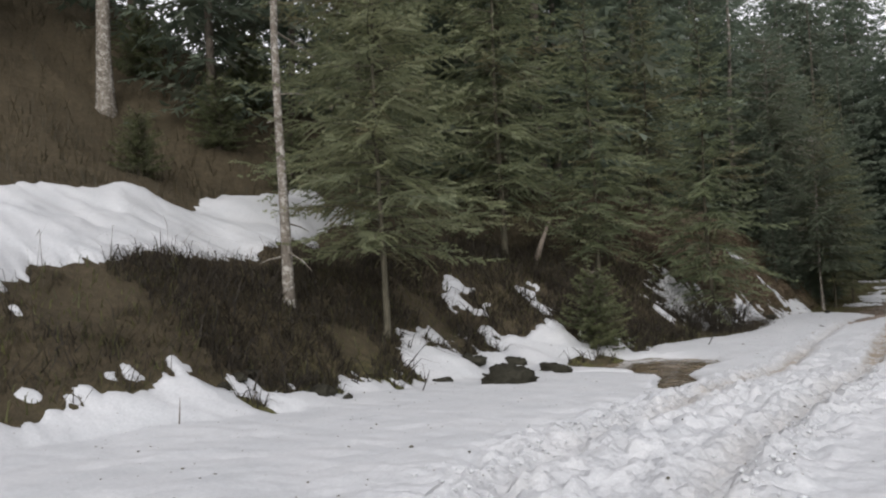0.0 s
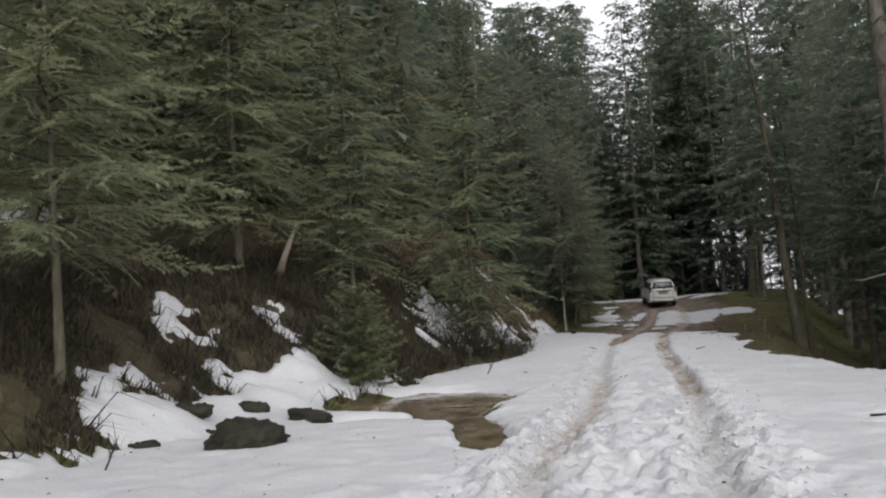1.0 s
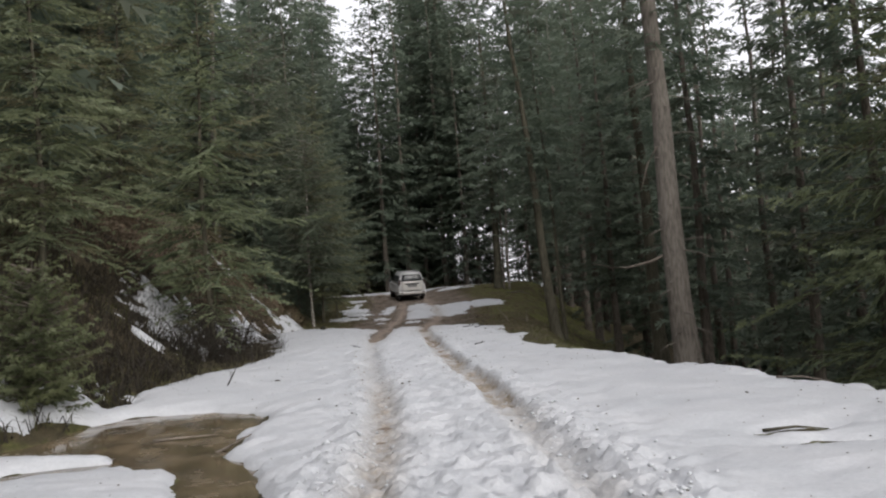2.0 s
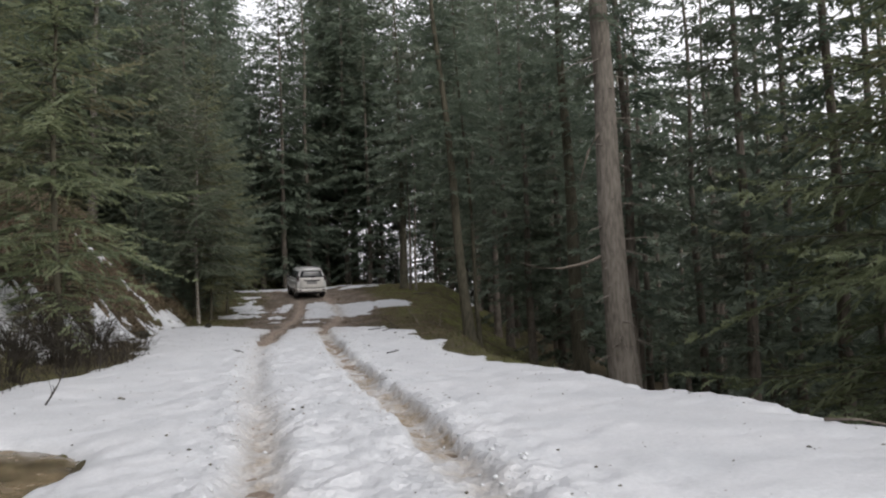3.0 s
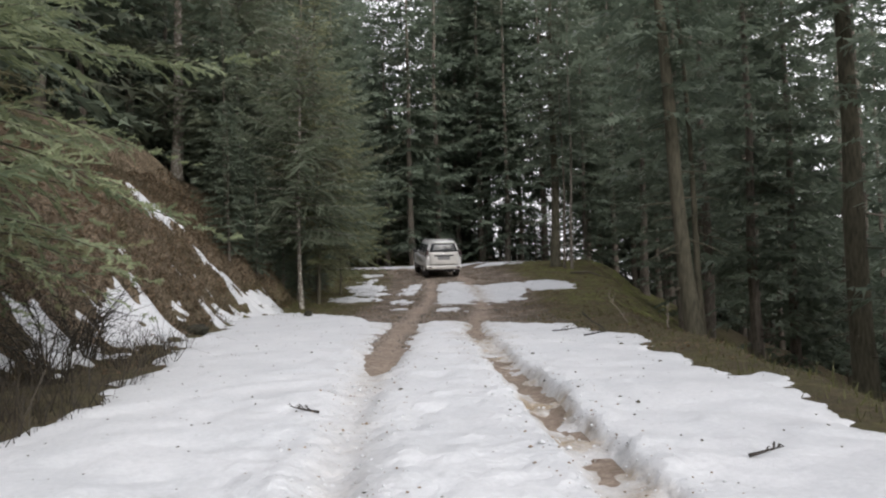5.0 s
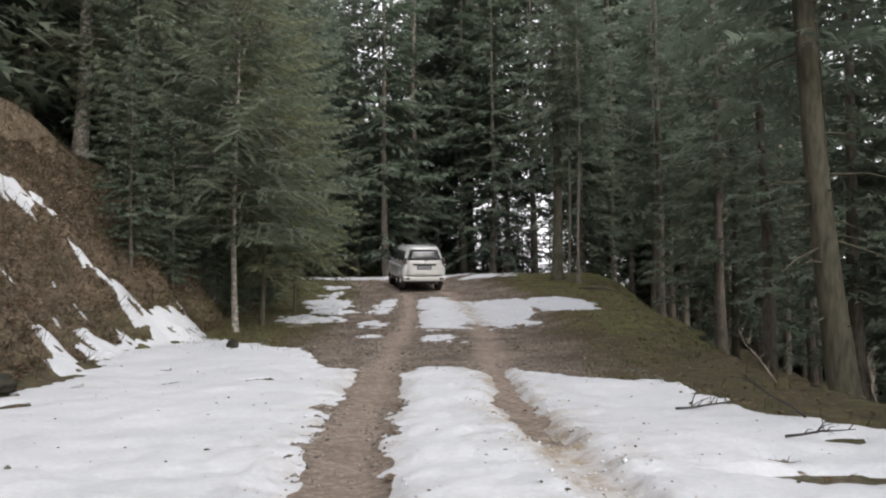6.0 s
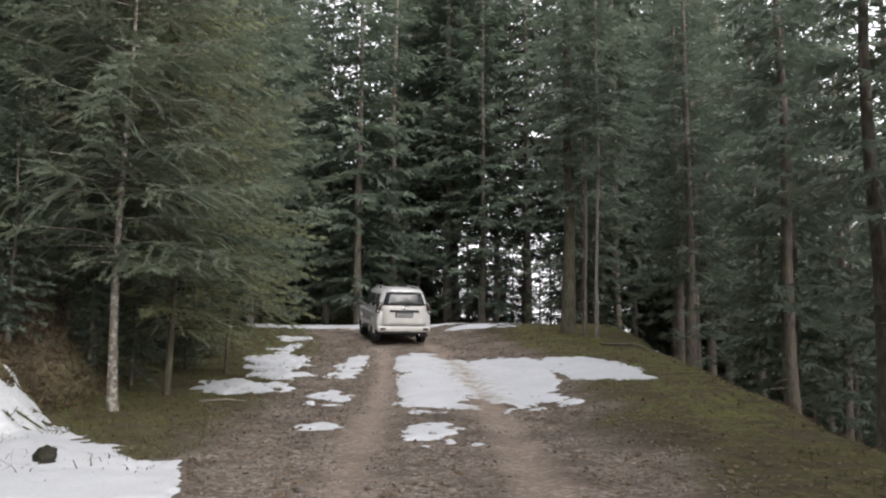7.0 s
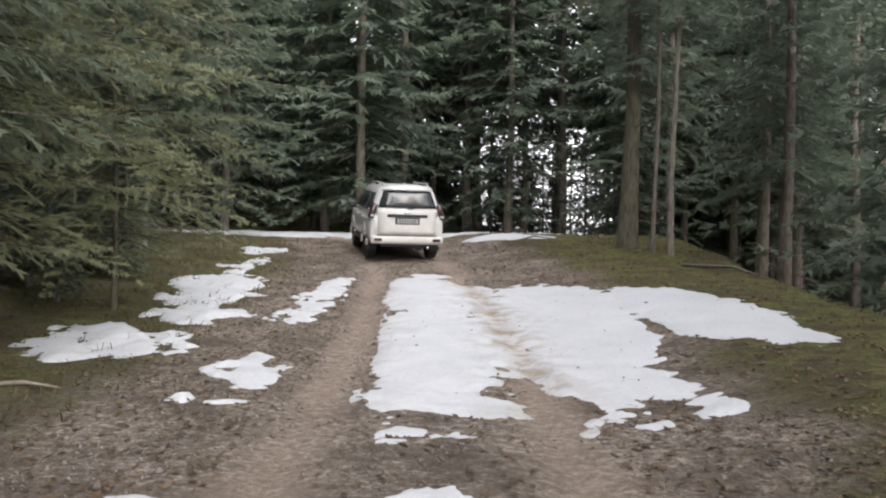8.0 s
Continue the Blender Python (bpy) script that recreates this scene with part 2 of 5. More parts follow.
TRACK = ([40, 52, 62, 72], [0.79, 1.06, 1.06, 0.85])


def along(table, v):
    return np.interp(v, *table)


def lattice(ix, iy, seed):
    h = (ix.astype(np.int64) * 374761393 + iy.astype(np.int64) * 668265263 + seed * 2147483647) & 0xFFFFFFFF
    h = ((h ^ (h >> 13)) * 1274126177) & 0xFFFFFFFF
    return ((h ^ (h >> 16)) & 0xFFFF) / 65535.0


def value_noise(x, y, seed=0):
    x, y = np.asarray(x, float), np.asarray(y, float)
    ix, iy = np.floor(x), np.floor(y)
    fx, fy = x - ix, y - iy
    fx, fy = fx * fx * (3 - 2 * fx), fy * fy * (3 - 2 * fy)
    a, b = lattice(ix, iy, seed), lattice(ix + 1, iy, seed)
    c, d = lattice(ix, iy + 1, seed), lattice(ix + 1, iy + 1, seed)
    return (a * (1 - fx) + b * fx) * (1 - fy) + (c * (1 - fx) + d * fx) * fy - 0.5


def fbm(x, y, size, octaves=4, seed=0):
    total, amp = 0, 1.0
    for k in range(octaves):
        total = total + amp * value_noise(np.asarray(x) / size + 7.3 * k, np.asarray(y) / size - 3.1 * k, seed + k)
        size, amp = size * 0.5, amp * 0.5
    return total


def smooth(a, b, v):
    t = np.clip((v - a) / (b - a), 0, 1)
    return t * t * (3 - 2 * t)


def blob(x, y, cx, cy, rx, ry, turn=0.0):
    """About the distance in metres inside an ellipse's edge."""
    c, s = math.cos(radians(turn)), math.sin(radians(turn))
    u, v = (x - cx) * c + (y - cy) * s, -(x - cx) * s + (y - cy) * c
    r = np.sqrt((u / rx) ** 2 + (v / ry) ** 2)
    return (1 - r) * min(rx, ry)


POOL = [(-6.95, 19.5, 1.55, 1.6, 0), (-6.2, 18.3, 0.75, 1.7, 8), (-5.2, 15.7, 0.42, 2.2, 14), (-7.3, 17.1, 1.1, 0.45, 25), (-8.1, 18.9, 0.8, 0.6, 0)]


def pool_depth(x, y):
    return np.max([blob(x, y, *p) for p in POOL], axis=0) + 0.2 * fbm(x, y, 0.7, 3, 40)


def land(x, y):
    """Height of the bare ground."""
    x, y = np.asarray(x, float), np.asarray(y, float)
    z = along(PROFILE, y)
    z = z - np.maximum(z - 3.2, 0) * smooth(-1.0, 6.0, x) * (y > 95)  # the hill ahead falls away to the right
    d = along(FOOT, y) - x + 0.8 * fbm(x, y, 3.0, 3, 3)
    low = np.interp(d, [0, 1.2, 4, 12, 22, 60, 300], [0, 0.55, 2.7, 6.0, 13.2, 42, 130])
    steep = np.interp(d, [0, 0.5, 3.4, 6, 14, 60, 300], [0, 0.35, 3.9, 6.0, 9.0, 26, 90])
    gentle = np.interp(d, [0, 2, 6, 14, 60, 300], [0, 0.3, 1.4, 4.0, 22, 85])
    cut = smooth(24, 34, y)
    far = smooth(58, 68, y)
    z = z + (low * (1 - cut) + steep * cut) * (1 - far) + gentle * far
    z = z + 0.36 * smooth(1.6, 4.4, x - along(LANE, y)) * smooth(45, 54, y) * (1 - smooth(74, 82, y))
    e = x - along(EDGE, y) + np.interp(y, [16, 20, 42, 48], [0.6, 0.25, 0.25, 0.6]) * fbm(x, y, 2.5, 3, 5)
    z = z - np.interp(e, [0, 0.5, 3, 30, 55, 120, 400], [0, 0.22, 2.0, 14, 22, 30, 10])
    off = smooth(0.1, 1.5, d) + smooth(0.1, 1.5, e)
    z = z + off * 0.5 * fbm(x, y, 2.2, 4, 9) + 0.05 * fbm(x, y, 1.2, 4, 11)
    lane = np.abs(np.abs(x - along(LANE, y)) - along(TRACK, y))
    z = z - 0.05 * np.exp(-(lane / 0.2) ** 2)
    z = z - 0.14 * smooth(-0.1, 0.35, pool_depth(x, y)) * (np.abs(x + 6) < 5)
    return z


SNOW_LEFT = ([-40, 0, 5.8, 8.6, 9.6, 11.2, 13.4, 15.5, 18.3, 19.6, 20.8, 23, 27.5, 30, 32.6, 36.8, 40, 43, 46, 48.5, 51, 53], [-9.6, -9.8, -10.4, -10.6, -10.4, -9.9, -10.0, -11.2, -10.8, -9.6, -8.75, -8.3, -7.3, -7.0, -7.3, -8.3, -8.8, -9.4, -9.85, -9.95, -9.7, -9.4])
SNOW_RIGHT = ([-40, 0, 10, 17, 19, 21, 22, 23.4, 25.4, 26.6, 28, 31, 34, 37, 41], [5, 5, 3.2, 2.3, 1.9, 1.4, 1.05, 0.7, 0.2, -0.15, -0.65, -0.5, -0.55, -0.4, -1.2])
SNOW_END = ([-9.6, -8.6, -7.2, -6.2, -5.6, -5.2, -4.2, -3, -2.5, -1.9, -0.7, -0.2, 0.3], [51.8, 51.2, 49.6, 48.4, 45, 43, 42.6, 42.8, 43.1, 41.5, 40.8, 37.5, 31])
# snow left lying: middle, half axes, turn
TRACK_SNOW = [  # on the track
    (-3, 55.6, 0.95, 2.6, 0), (-3.1, 54.6, 0.85, 1.2, 0), (-1.2, 56, 0.9, 2.1, 0), (-2.7, 54.2, 0.95, 0.7, 0), (-0.42, 53.75, 0.3, 0.35, 0),
    (-2.9, 59.6, 1.05, 6.4, -2), (-0.7, 59.6, 1.05, 5.4, -4), (1.2, 58.9, 0.95, 3.2, 6), (-3.1, 53.2, 0.8, 0.6, 0), (-1.9, 59.6, 0.55, 5.2, 0),
    (-3.3, 51.1, 0.5, 0.8, -10), (-4.75, 62.6, 0.4, 3.4, -2), (-5, 55.9, 0.62, 1.1, 10), (-5, 54.25, 0.45, 0.24, 0), (-4.85, 51.1, 0.34, 0.2, 0),
    (-3.7, 43.7, 0.45, 0.14, 0), (-1.5, 84, 12, 8, 0), (0.2, 73.6, 1.7, 0.7, -18),
]
VERGE_SNOW = [  # in the grass beside it
    (-7.4, 52.2, 0.2, 0.15, 0), (-7, 57.3, 1.15, 1.2, 20), (-6.9, 63, 0.95, 3.8, 8), (-7.2, 69.5, 0.5, 2.5, 5),
]
BANK_SNOW = [  # on the bank
    (-11.7, 19.3, 0.62, 0.42, 35), (-10.25, 20.3, 0.26, 0.09, -25), (-9.0, 20.75, 0.35, 0.2, 0), (-9.25, 37.9, 0.45, 1.3, 0), (-9.7, 31, 1, 2.6, 5), (-9, 35.4, 0.4, 1.2, 0), (-10.55, 48.1, 0.1, 0.7, -19), (-10.55, 49.4, 0.13, 0.6, -34), (-10.05, 47.1, 0.22, 0.7, -21),
    (-10.45, 43.8, 0.1, 0.7, -28), (-12.05, 47.7, 0.28, 1.5, -6), (-9.75, 49.6, 0.3, 0.5, 0), (-9.4, 41.6, 0.25, 0.6, 0), (-11.75, 6.4, 0.4, 0.45, 0), (-12.1, 8.2, 0.25, 0.25, 0),
]
MELT_HOLES = [  # bare spots in the snow
    (-1.45, 35.75, 0.42, 0.16, 4), (-1.5, 36.3, 0.22, 0.1, 0), (-0.75, 39.1, 0.35, 0.12, 0), (-0.65, 37.0, 0.25, 0.12, 0), (-5.95, 41.9, 0.26, 0.15, 0),
    (0.2, 16.05, 0.26, 0.12, 10), (0.25, 15.4, 0.36, 0.13, -6), (-9.6, 9.2, 0.3, 0.12, 20), (-5.2, 43.6, 0.3, 0.2, 0),
]


def trench(x, y):
    """Where the wheels have cut a steep-sided trench into the snow, 0 to 1."""
    c = x - along(LANE, y)
    half = 0.19 + 0.06 * fbm(x, y, 0.5, 3, 55) + 0.05 * fbm(x, y, 0.16, 2, 56)
    return (1 - smooth(half - 0.03, half + 0.05, np.abs(c - along(TRACK, y)))) * np.where(c > 0, np.interp(y, [17.5, 19.5, 34, 37], [0, 1, 1, 0]), 0)


def clumps(x, y, size, seed):
    """Rounded lumps of uneven size scattered over the plan, their height in metres."""
    u, v = x / size, y / size
    top = np.zeros_like(u)
    for k in range(9):
        i, j = np.floor(u) + k % 3 - 1, np.floor(v) + k // 3 - 1
        r = 0.25 + 0.5 * lattice(i, j, seed + 2)
        d = ((u - i - lattice(i, j, seed)) ** 2 + (v - j - lattice(i, j, seed + 1)) ** 2) / r ** 2
        top = np.maximum(top, r * np.sqrt(np.maximum(0, 1 - d)))
    return top * size


def snow_depth(x, y):
    """How far inside the snow's edge a place lies, in metres."""
    ragged = np.interp(y, [34, 42, 49, 52], [0.6, 1.0, 1.0, 0.38]) * fbm(x, y, 1.3, 5, 21) + np.interp(y, [22, 26, 40, 49, 53], [0.32, 0.22, 0.4, 0.4, 0.2]) * fbm(x, y * 1.3, 0.3, 3, 25)
    m = np.minimum(np.minimum(x - along(SNOW_LEFT, y), along(SNOW_RIGHT, y) - x), (along(SNOW_END, x) - y) * 0.8)
    d = along(FOOT, y) - x
    shelf = np.minimum(np.minimum(d - np.interp(y, [4, 12], [3.0, 4.3]) - 0.45 * np.maximum(y - 12, 0) - 0.7 * fbm(x, y, 3, 3, 31), np.interp(y, [4, 10, 13, 19.5], [8.6, 8.6, 8.5, 11.5]) - d + 0.5 * fbm(x, y, 1.5, 3, 37)), 21 - y)
    m = np.maximum(m, shelf)
    for p in TRACK_SNOW + VERGE_SNOW + BANK_SNOW:
        m = np.maximum(m, blob(x, y, *p))
    bank = smooth(-0.6, 0.6, along(FOOT, y) - x) * np.interp(y, [22, 24, 36, 40], [1.0, 0.6, 0.6, 0.3]) * (y < 50) * (d < 3.4)
    verge = smooth(2.4, 3.2, along(LANE, y) - x) * smooth(50, 53, y)
    ragged = ragged * (1 - 0.75 * smooth(0.3, 0.9, d) * (y > 40) * (y < 55))
    m = m + ragged + bank * (0.9 * fbm(x, y, 0.8, 4, 33) + np.interp(y, [22, 25], [0.6, 1.2]) * fbm(x, y, 0.3, 3, 34) - 0.12) + verge * (0.7 * fbm(x, y, 0.45, 4, 35) - 0.02)
    for p in MELT_HOLES:
        m = np.minimum(m, 0.02 - blob(x, y, *p) - 0.15 * fbm(x, y, 0.2, 3, 38))
    return np.minimum(m, -1.0 * pool_depth(x, y) + 0.05)


def snow_height(x, y):
    """Height of the snow over the bare ground, below nought where there is none."""
    m = snow_depth(x, y)
    deep = np.interp(y, [0, 16, 20, 27, 38, 46, 60], [0.115, 0.11, 0.125, 0.1, 0.055, 0.045, 0.05])
    h = np.where(m > 0, deep * (1 - np.exp(-np.maximum(m, 0) / 0.22)) - 0.002, np.maximum(m * 0.7, -0.4))
    c = x - along(LANE, y)
    side = np.abs(np.abs(c) - along(TRACK, y))
    # ruts, deep in the soft snow, and the churned berms beside them
    broad = np.where(c < 0, np.interp(y, [29, 36], [0.19, 0.4]), 0.19)
    cut = trench(x, y)
    rut = np.where((c > 0) & (y > 17.5) & (y < 37), 0, 1) * np.exp(-(side / (broad + 0.1 * fbm(x, y, 0.6, 3, 50) + 0.09 * fbm(x, y, 0.17, 2, 51))) ** 2.6)
    worn = np.where(c < 0, np.interp(y, [0, 14, 16, 20, 22, 31, 34, 50], [0.35, 0.4, 0.7, 0.7, 0.3, 0.3, 1.2, 1.4]), np.interp(y, [0, 17, 19, 21, 23, 26, 30, 40, 50], [0.4, 0.5, 0.8, 0.8, 0.62, 0.7, 0.85, 0.95, 0.6]))
    worn = np.where(y > 50, np.where(c < 0, 1.2, 0.0), worn)
    h = h - rut * np.minimum(np.maximum(h, 0) + 0.02, 0.2) * (worn + 0.3 * fbm(x, y, 0.4, 4, 52))
    h = np.where((m > 0.1) & (y < np.where(c < 0, 32, 28) + fbm(x, y, 0.8, 2, 54)), np.maximum(h, 0.055), h)
    bed = np.interp(y, [18, 22, 28, 31], [0.035, 0.024, 0.02, -0.008]) + 0.045 * fbm(x, y, 0.4, 3, 57) + 0.03 * fbm(x, y, 0.15, 2, 58)
    h = h * (1 - cut) + np.minimum(h, bed) * cut
    churn = np.exp(-(np.maximum(np.abs(c) - 1.1, 0) / 0.55) ** 2) * np.interp(y, [-5, 13, 19, 30, 44], [1.0, 1.0, 0.4, 0.18, 0.12])
    lumps = np.abs(fbm(x, y, 0.3, 3, 60)) * 0.07 + 0.05 * fbm(x, y, 0.7, 3, 63)
    h = h + np.where(h > 0, churn * (lumps - 0.012) * (1 - 0.6 * rut), 0)
    h = h + np.where(h > 0.02, churn * 0.075 * fbm(x, y, 0.16, 2, 64), 0)
    h = h + np.where(h > 0.02, churn * 0.045 * (smooth(0.04, 0.12, fbm(x, y, 0.26, 2, 65)) + smooth(0.1, 0.17, fbm(x, y, 0.15, 2, 67)) - 0.5), 0)
    h = h + np.where(h > 0.02, churn * (0.22 * clumps(x, y, 0.3, 81) + 0.5 * clumps(x, y, 0.17, 84) - 0.04), 0)
    berm = np.exp(-((np.abs(c) - along(TRACK, y) - 0.33) / 0.14) ** 2) * np.where(h > 0, 1, 0) * np.interp(y, [0, 18, 26, 40, 46], [1, 1, 0.45, 0.35, 0])
    h = h + berm * (0.012 + 0.09 * np.maximum(fbm(x, y, 0.22, 3, 66), 0))
    h = h + np.where((h > 0) & (y > 50) & (x < along(LANE, y) - 2.2), 0.09 * fbm(x, y, 0.16, 2, 74), 0)
    h = h + np.where(h > 0, 0.06 * fbm(x, y, 2.6, 3, 70) + 0.036 * fbm(x, y, 0.25, 3, 72), 0)
    return h


def slush_amount(x, y):
    c = x - along(LANE, y)
    side = np.abs(np.abs(c) - along(TRACK, y))
    k = np.exp(-(side / 0.2) ** 2) * np.where(c < 0, np.interp(y, [0, 10, 13, 20, 23, 30, 34, 60], [0.05, 0.1, 0.7, 0.75, 0.3, 0.22, 0.9, 0.9]), np.interp(y, [0, 17, 19, 21, 24, 27, 30, 45, 52, 65], [0.1, 0.35, 0.8, 0.75, 0.55, 0.65, 0.85, 0.9, 0.5, 0.5]))
    k = np.where((c > 0) & (y > 18.5) & (y < 35.5), trench(x, y) * np.clip(0.8 + 1.6 * fbm(x, y, 0.5, 3, 59), 0.25, 1), k)
    return np.clip(k + np.exp(-(side / 0.55) ** 2) * np.interp(y, [28, 34, 38, 46], [0.0, 0.15, 0.6, 0.6]) * smooth(-0.02, 0.12, fbm(x, y, 0.22, 3, 80)), 0, 1)


def churn_amount(x, y):
    c = np.abs(x - along(LANE, y))
    side = np.abs(c - along(TRACK, y))
    k = np.exp(-(side / 0.45) ** 2) + 0.45 * np.exp(-(np.maximum(c - 1.0, 0) / 0.45) ** 2)
    return np.clip(k, 0, 1) * np.interp(y, [0, 18, 28, 44], [1.0, 1.0, 0.4, 0.15])


def steps(*runs):
    """Grid lines: (start, end, spacing) one after the other."""
    out = []
    for a, b, s in runs:
        out += list(np.arange(a, b - s * 0.5, s))
    return np.array(out + [runs[-1][1]])


def sheet(name, xs, ys, z, material, keep=None, extra=(), smooth_shade=True):
    """A grid over the plan as one mesh; keep: the cells to keep; extra: named values for the material."""
    nx, ny = len(xs), len(ys)
    gx, gy = np.meshgrid(xs, ys)
    co = np.stack([gx, gy, z], -1).reshape(-1, 3)
    i = (np.arange(ny - 1)[:, None] * nx + np.arange(nx - 1)[None, :]).reshape(-1)
    quads = np.stack([i, i + 1, i + nx + 1, i + nx], -1)
    if keep is not None:
        flag = keep.reshape(-1)
        quads = quads[flag[quads].any(axis=1)]
    used = np.unique(quads)
    back = np.zeros(len(co), np.int64)
    back[used] = np.arange(len(used))
    me = bpy.data.meshes.new(name)
    raw_mesh(me, co[used], back[quads])
    for key, values in extra:
        a = me.attributes.new(key, "FLOAT", "POINT")
        a.data.foreach_set("value", values.reshape(-1)[used].astype(np.float32))
    me.polygons.foreach_set("use_smooth", np.full(len(me.polygons), smooth_shade))
    me.materials.append(material)
    return new(name, me)


def raw_mesh(me, verts, faces):
    """Fills a mesh from arrays: faces all of one size."""
    n, k = faces.shape
    me.vertices.add(len(verts))
    me.vertices.foreach_set("co", np.asarray(verts, np.float32).reshape(-1))
    me.loops.add(n * k)
    me.loops.foreach_set("vertex_index", faces.reshape(-1).astype(np.int32))
    me.polygons.add(n)
    me.polygons.foreach_set("loop_start", np.arange(0, n * k, k, dtype=np.int32))
    me.update(calc_edges=True)
    me.validate()


# ---- ground, snow, water ----
gx = steps((-900, -200, 100), (-200, -60, 14), (-60, -22, 1.5), (-22, -13, 0.4), (-13, 7, 0.26), (7, 20, 0.6), (20, 60, 2), (60, 200, 14), (200, 900, 100))
gy = steps((-900, -200, 100), (-200, -60, 14), (-60, -10, 2), (-10, 4, 0.5), (4, 80, 0.28), (80, 110, 0.8), (110, 200, 6), (200, 900, 70))
GX, GY = np.meshgrid(gx, gy)
lane_c = np.abs(GX - along(LANE, GY))
broad_way = np.where(GX < along(LANE, GY), np.interp(GY, [42, 50], [1.7, 2.9]), np.interp(GY, [42, 52, 62], [1.5, 2.2, 3.2]))
gravel = (1 - smooth(0.0, 1.0, lane_c - broad_way + 0.9 * fbm(GX, GY, 1.5, 4, 90))) * smooth(28, 34, GY)
moss_amount = np.clip(smooth(0.0, 1.6, GX - along(LANE, GY) - broad_way + 1.4 * fbm(GX, GY, 1.6, 4, 92)) + 0.75 * smooth(0.0, 1.4, along(LANE, GY) - GX - broad_way + 1.2 * fbm(GX, GY, 1.2, 4, 93)) * (1 - smooth(0.2, 1.2, along(FOOT, GY) - GX)), 0, 1) * (1 - smooth(3, 9, GX - along(EDGE, GY)))
moss_amount = np.clip(moss_amount + 0.2 * smooth(0, 0.6, fbm(GX, GY, 4, 3, 96)) * (GX < along(FOOT, GY)) * (GX > along(FOOT, GY) - 4.5) * (GY < 26), 0, 1) * np.interp(GY, [26, 30, 44, 52], [1, 0.3, 0.3, 1])
clay = np.exp(-((np.abs(GX - along(LANE, GY)) - along(TRACK, GY)) / 0.3) ** 2) * smooth(11, 14, GY) * (0.9 + 0.7 * fbm(GX, GY, 0.7, 3, 94))
ground = sheet("ground", gx, gy, land(GX, GY), GROUND, None, (("gravel", gravel), ("moss", moss_amount), ("clay", np.clip(clay, 0, 1)), ("leafy", smooth(30, 36, GY) * (1 - smooth(56, 60, GY)) * smooth(0.2, 1.0, along(FOOT, GY) - GX + 0.6 * fbm(GX, GY, 1.4, 3, 97))), ("open", smooth(41, 48, GY) * (GX > along(FOOT, GY)) * (1 - smooth(2.0, 3.4, GX - along(LANE, GY))))))
tagged(ground, "brown forest floor with a stony clay track and mossy verge", "ground", kind="structure")

sx = steps((-23, -13, 0.2), (-13, -9, 0.09), (-9, -5.6, 0.1), (-5.6, -0.8, 0.053), (-0.8, 7, 0.12))
sy = steps((-8, 3, 0.3), (3, 5, 0.12), (5, 16, 0.055), (16, 30, 0.075), (30, 46, 0.09), (46, 68, 0.085), (68, 94, 0.2))
SX, SY = np.meshgrid(sx, sy)
depth = snow_height(SX, SY)
snow_z, lying = land(SX, SY) + depth, depth > -0.03
snow_extra = (("slush", slush_amount(SX, SY)), ("churn", churn_amount(SX, SY)))


def islands(flag):
    """Numbers the connected places of a grid, the largest first."""
    mark, sizes = np.zeros(flag.shape, np.int32), []
    for start in zip(*np.nonzero(flag)):
        if mark[start]:
            continue
        sizes.append(0)
        todo = [start]
        mark[start] = len(sizes)
        while todo:
            j, i = todo.pop()
            sizes[-1] += 1
            for q in ((j + 1, i), (j - 1, i), (j, i + 1), (j, i - 1), (j + 1, i + 1), (j - 1, i - 1), (j + 1, i - 1), (j - 1, i + 1)):
                if 0 <= q[0] < flag.shape[0] and 0 <= q[1] < flag.shape[1] and flag[q] and not mark[q]:
                    mark[q] = len(sizes)
                    todo.append(q)
    order = sorted(range(len(sizes)), key=lambda k: -sizes[k])
    return [(mark == k + 1, sizes[k]) for k in order]


grown = lying.copy()
for shift in ((1, 0), (-1, 0), (0, 1), (0, -1)):
    grown |= np.roll(lying, shift, (0, 1))
found = islands(grown)
for k, (where, size) in enumerate(found):
    if (lying & where).sum() < 40:
        continue
    ob = sheet("snow_cover" if k == 0 else "snow_patch", sx, sy, snow_z, SNOW, lying & where, snow_extra)
    if k == 0:
        tagged(ob, "old wet snow, churned and rutted by tyres, melting at its edges", "snow", kind="structure")
    elif SX[where].mean() < along(FOOT, SY[where].mean()) - 0.5:
        tagged(ob, "ragged patch of old snow on the brown bank", "snow patch", group="melting snow patches")
    else:
        tagged(ob, "thin melting patch of old snow on the track or verge", "snow patch", group="melting snow patches")

px, py = steps((-10, -4, 0.12)), steps((12.5, 22.5, 0.12))
PX, PY = np.meshgrid(px, py)
water = sheet("water", px, py, along(PROFILE, PY) - 0.045 + 0.0 * PX, WATER, pool_depth(PX, PY) > -0.3)
tagged(water, "shallow brown muddy meltwater pool beside the snowy track", "puddle", kind="structure")


def rest(x, y):
    """Height of what one would stand on."""
    return float(np.maximum(land(x, y), land(x, y) + snow_height(np.asarray(x, float), np.asarray(y, float))))


def bare(x, y):
    return float(land(x, y))


# ---- builders ----


def finish(bm, name, material, shade=False):
    me = bpy.data.meshes.new(name)
    bm.normal_update()
    bm.to_mesh(me)
    bm.free()
    me.materials.append(material)
    if shade:
        me.polygons.foreach_set("use_smooth", np.full(len(me.polygons), True))
    return me


def part(name, bm, material, parent, label="", shade=False):
    ob = new(name, finish(bm, name, material, shade))
    ob.parent = parent
    return tagged(ob, label)


